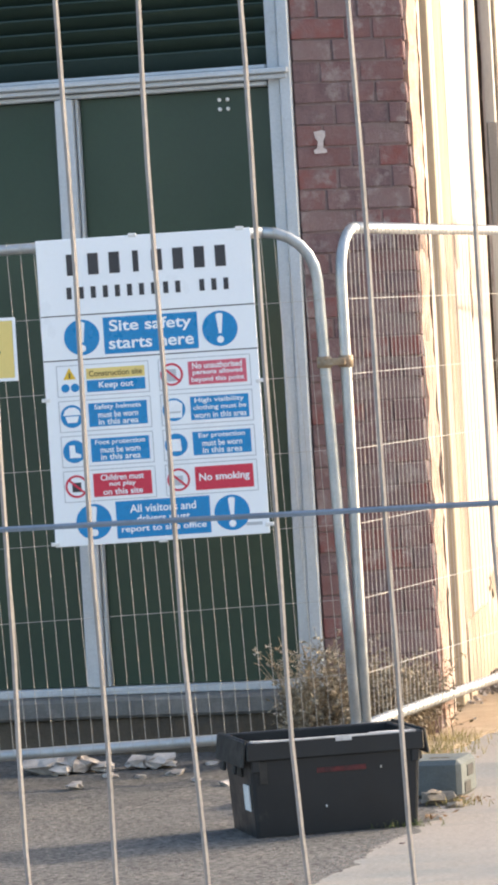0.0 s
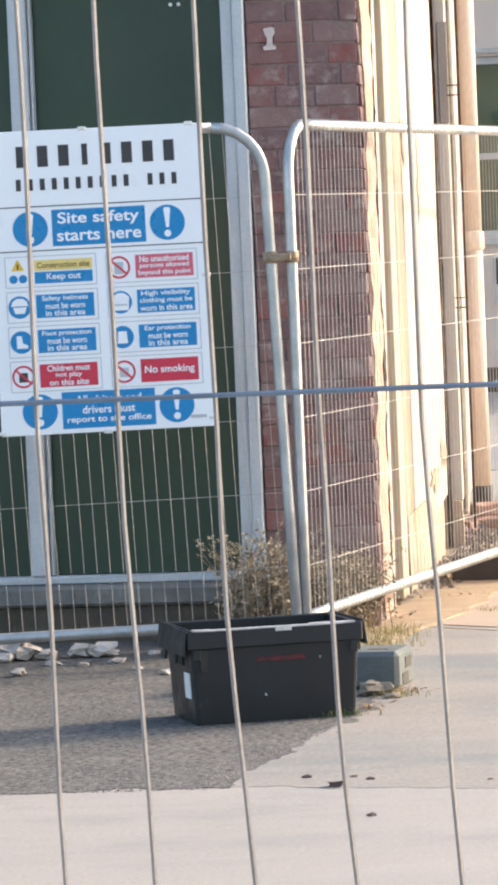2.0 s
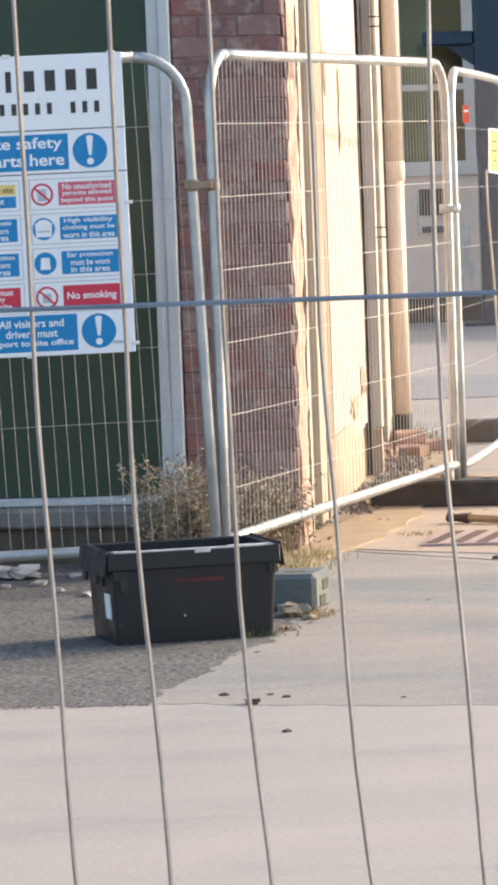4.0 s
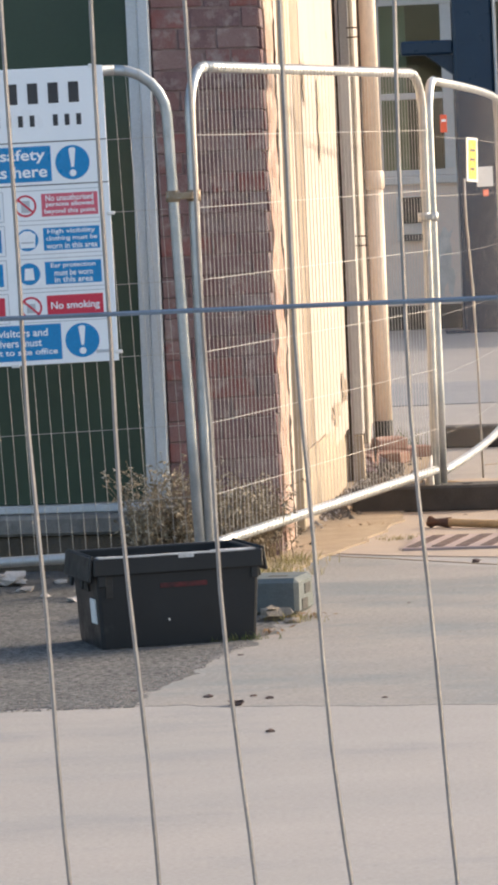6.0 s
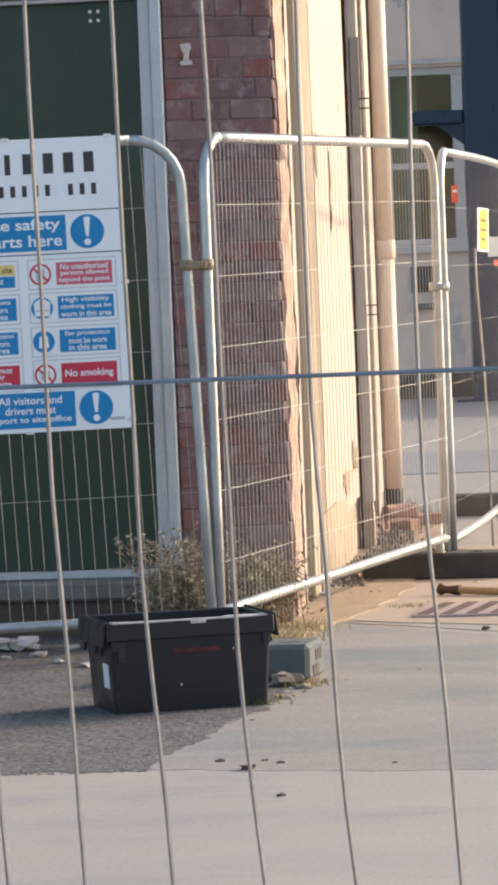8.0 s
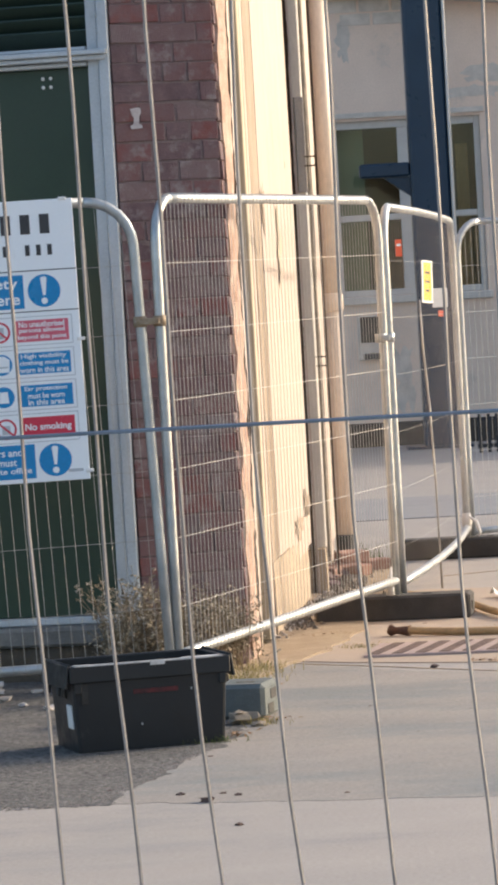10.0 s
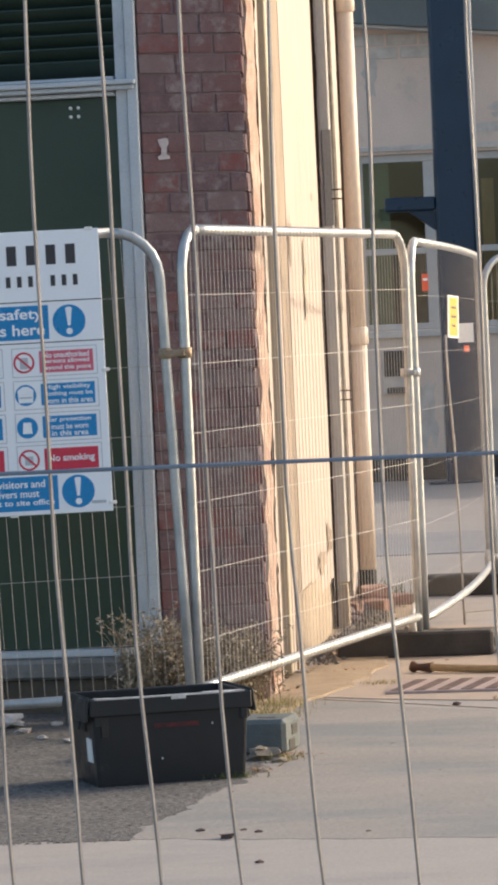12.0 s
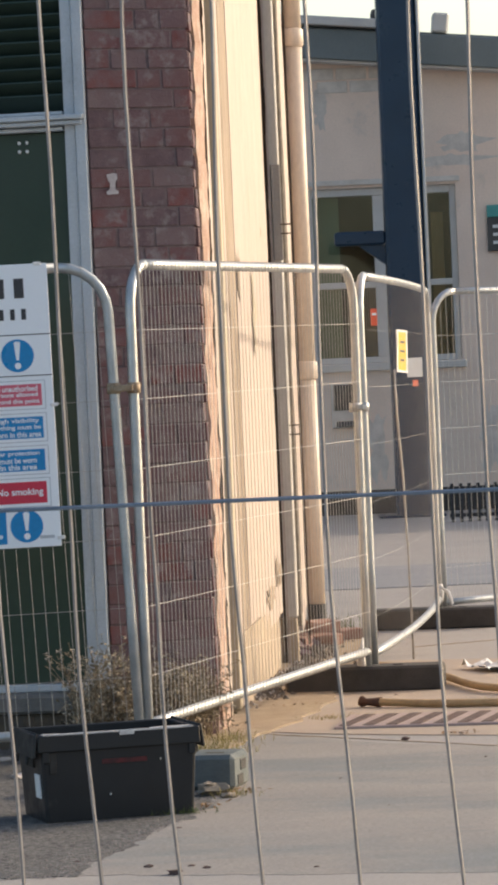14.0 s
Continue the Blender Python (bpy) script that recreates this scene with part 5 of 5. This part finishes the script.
def litter(label, x, y, w, d, n, seed):
    rng = random.Random(seed)
    s = Shape()
    for i in range(n):
        c = Vector((rng.gauss(0, w * 0.4), rng.gauss(0, d * 0.4), rng.uniform(0.003, 0.012)))
        a = Vector((rng.uniform(-1, 1), rng.uniform(-1, 1), rng.uniform(-0.2, 0.5))).normalized() * rng.uniform(0.008, 0.018)
        q = Vector((-a.y, a.x, rng.uniform(-0.004, 0.006))) * 0.4
        s.bm.faces.new([s.bm.verts.new(p) for p in (c - a, c + q, c + a, c - q)])
    tagged(part("leaf_litter", s, M_DEADLEAF, m=Matrix.Translation((x, y, 0.004))), label, "leaf litter", "leaf litter", "stuff")


litter("fallen brown leaves at the crate foot", -0.25, -1.72, 0.12, 0.10, 40, 41)
litter("fallen brown leaves beside the pale block", -0.10, -1.28, 0.14, 0.10, 45, 42)
litter("dry scraps on the sandy slab", 0.16, 2.5, 0.18, 0.10, 26, 43)
litter("dry scraps along the wall foot", 0.10, 4.0, 0.16, 1.1, 90, 44)
litter("dry scraps on the concrete joint", 0.84, 0.72, 0.10, 0.06, 26, 45)
litter("dry scraps along the fence foot", -0.30, 0.15, 0.25, 0.18, 70, 46)


def post_tie():
    t = thing("post_tie", "white plastic strip tied round a fence post", "plastic strip")
    part("wrap", Shape().tube([(1.115, 7.75, 0.16), (1.115, 7.75, 0.22), (1.115, 7.75, 0.27)], 0.03, 10, radii=[0.026, 0.034, 0.025]).rough(0.006, 30), M_SHEET, t)
    part("tail", Shape().tube([(1.13, 7.72, 0.25), (1.17, 7.70, 0.22), (1.19, 7.69, 0.15), (1.18, 7.69, 0.13)], 0.01, 6, radii=[0.006, 0.014, 0.012, 0.004]), M_SHEET, t)


post_tie()


def foot_scrap():
    t = thing("torn_plastic", "white torn plastic strip at a fence post foot", "plastic strip")
    part("strip", Shape().tube([(0.505, 3.19, 0.128), (0.510, 3.19, 0.20), (0.520, 3.20, 0.27)], 0.02, 6, radii=[0.022, 0.016, 0.003]).rough(0.004, 40), M_SHEET, t)


foot_scrap()


# ---- brick pier ----
def brick_pier():
    along = (PIER_R - PIER_L).normalized()
    ang = math.degrees(math.atan2(along.y, along.x))
    wid = (PIER_R - PIER_L).length
    t = thing("wall_brick_pier", "weathered purple-red brick pier with whitish bloom", "brick pier", turned(PIER_L.x, PIER_L.y, 0, ang), kind="structure")
    part("mortar", Shape().box(0.006, wid - 0.008, 0.0035, 0.6, 0.0, WALL_TOP), M_MORTAR, t)
    rng = random.Random(31)
    course, joint, depth = 0.0862, 0.009, 0.1
    meshes = {}

    def brick_mesh(l):
        key = round(l, 3)
        if key not in meshes:
            meshes[key] = Shape().box(0, l, 0, depth, 0, course - joint, 0.003).rough(0.005, 17).mesh("brick", M_BRICK)
        return meshes[key]
    n = int(WALL_TOP / course)
    for c in range(n):
        z = c * course + joint / 2
        pattern = (0.228, 0.108, 0.16) if c % 3 == 0 else ((0.108, 0.165, 0.223) if c % 3 == 1 else (0.165, 0.223, 0.108))
        x = 0.002
        for k, l in enumerate(pattern):
            if k == 2:
                l = wid - x
            part("brick", brick_mesh(l), None, t, m=pose(x, rng.uniform(-0.003, 0.003), z, rng.uniform(-0.4, 0.4), rng.uniform(-0.3, 0.3), rng.uniform(-0.4, 0.4)))
            x += l + joint
    # the sunlit return
    rd = RET_END - PIER_R
    rang = math.degrees(math.atan2(rd.y, rd.x))
    base = turned(PIER_L.x, PIER_L.y, 0, ang).inverted() @ turned(PIER_R.x, PIER_R.y, 0, rang)
    for c in range(n):
        z = c * course + joint / 2
        l = 0.10 + rng.uniform(0.0, 0.05)
        part("brick", brick_mesh(round(l, 2)), None, t, m=base @ pose(0.085 + (0.06 if c % 2 else 0.0), rng.uniform(0.0, 0.006), z, 0, 0, rng.uniform(-1.5, 1.5)))
    crumb = Shape()
    nz, na = 120, 5
    grid = []
    for k in range(nz + 1):
        z = WALL_TOP * k / nz
        start = 0.20 + 0.10 * noise.noise(Vector((z * 2.1, 7, 0))) + 0.06 * noise.noise(Vector((z * 9, 7, 3)))
        grid.append([crumb.bm.verts.new((start + (rd.length - 0.02 - start) * i / na, -0.006 + 0.012 * noise.noise(Vector((z * 7, i * 0.8, 2))) - (0.012 if 0 < i < na else 0), z)) for i in range(na + 1)])
    for k in range(nz):
        for i in range(na):
            crumb.bm.faces.new((grid[k][i], grid[k][i + 1], grid[k + 1][i + 1], grid[k + 1][i]))
    geom = bmesh.ops.extrude_face_region(crumb.bm, geom=crumb.bm.faces[:])
    for v in geom["geom"]:
        if isinstance(v, bmesh.types.BMVert):
            v.co.y += 0.05
    part("crumbling_edge", crumb, M_CRUMBLE, t, "crumbling pale plaster edge", m=base)
    # torn paint left on the face
    patch = Shape()
    outline = [(0.0, 0.0), (0.052, 0.004), (0.050, 0.018), (0.036, 0.024), (0.038, 0.05), (0.048, 0.072), (0.046, 0.092), (0.030, 0.094), (-0.002, 0.088), (0.004, 0.062), (0.014, 0.05), (0.010, 0.022), (-0.006, 0.014)]
    patch.bm.faces.new([patch.bm.verts.new((0.075 + x, -0.006, 2.385 + z)) for x, z in outline])
    part("paint_scrap", patch, M_OLDPAINT, t, "greyish white torn paint scrap")


brick_pier()
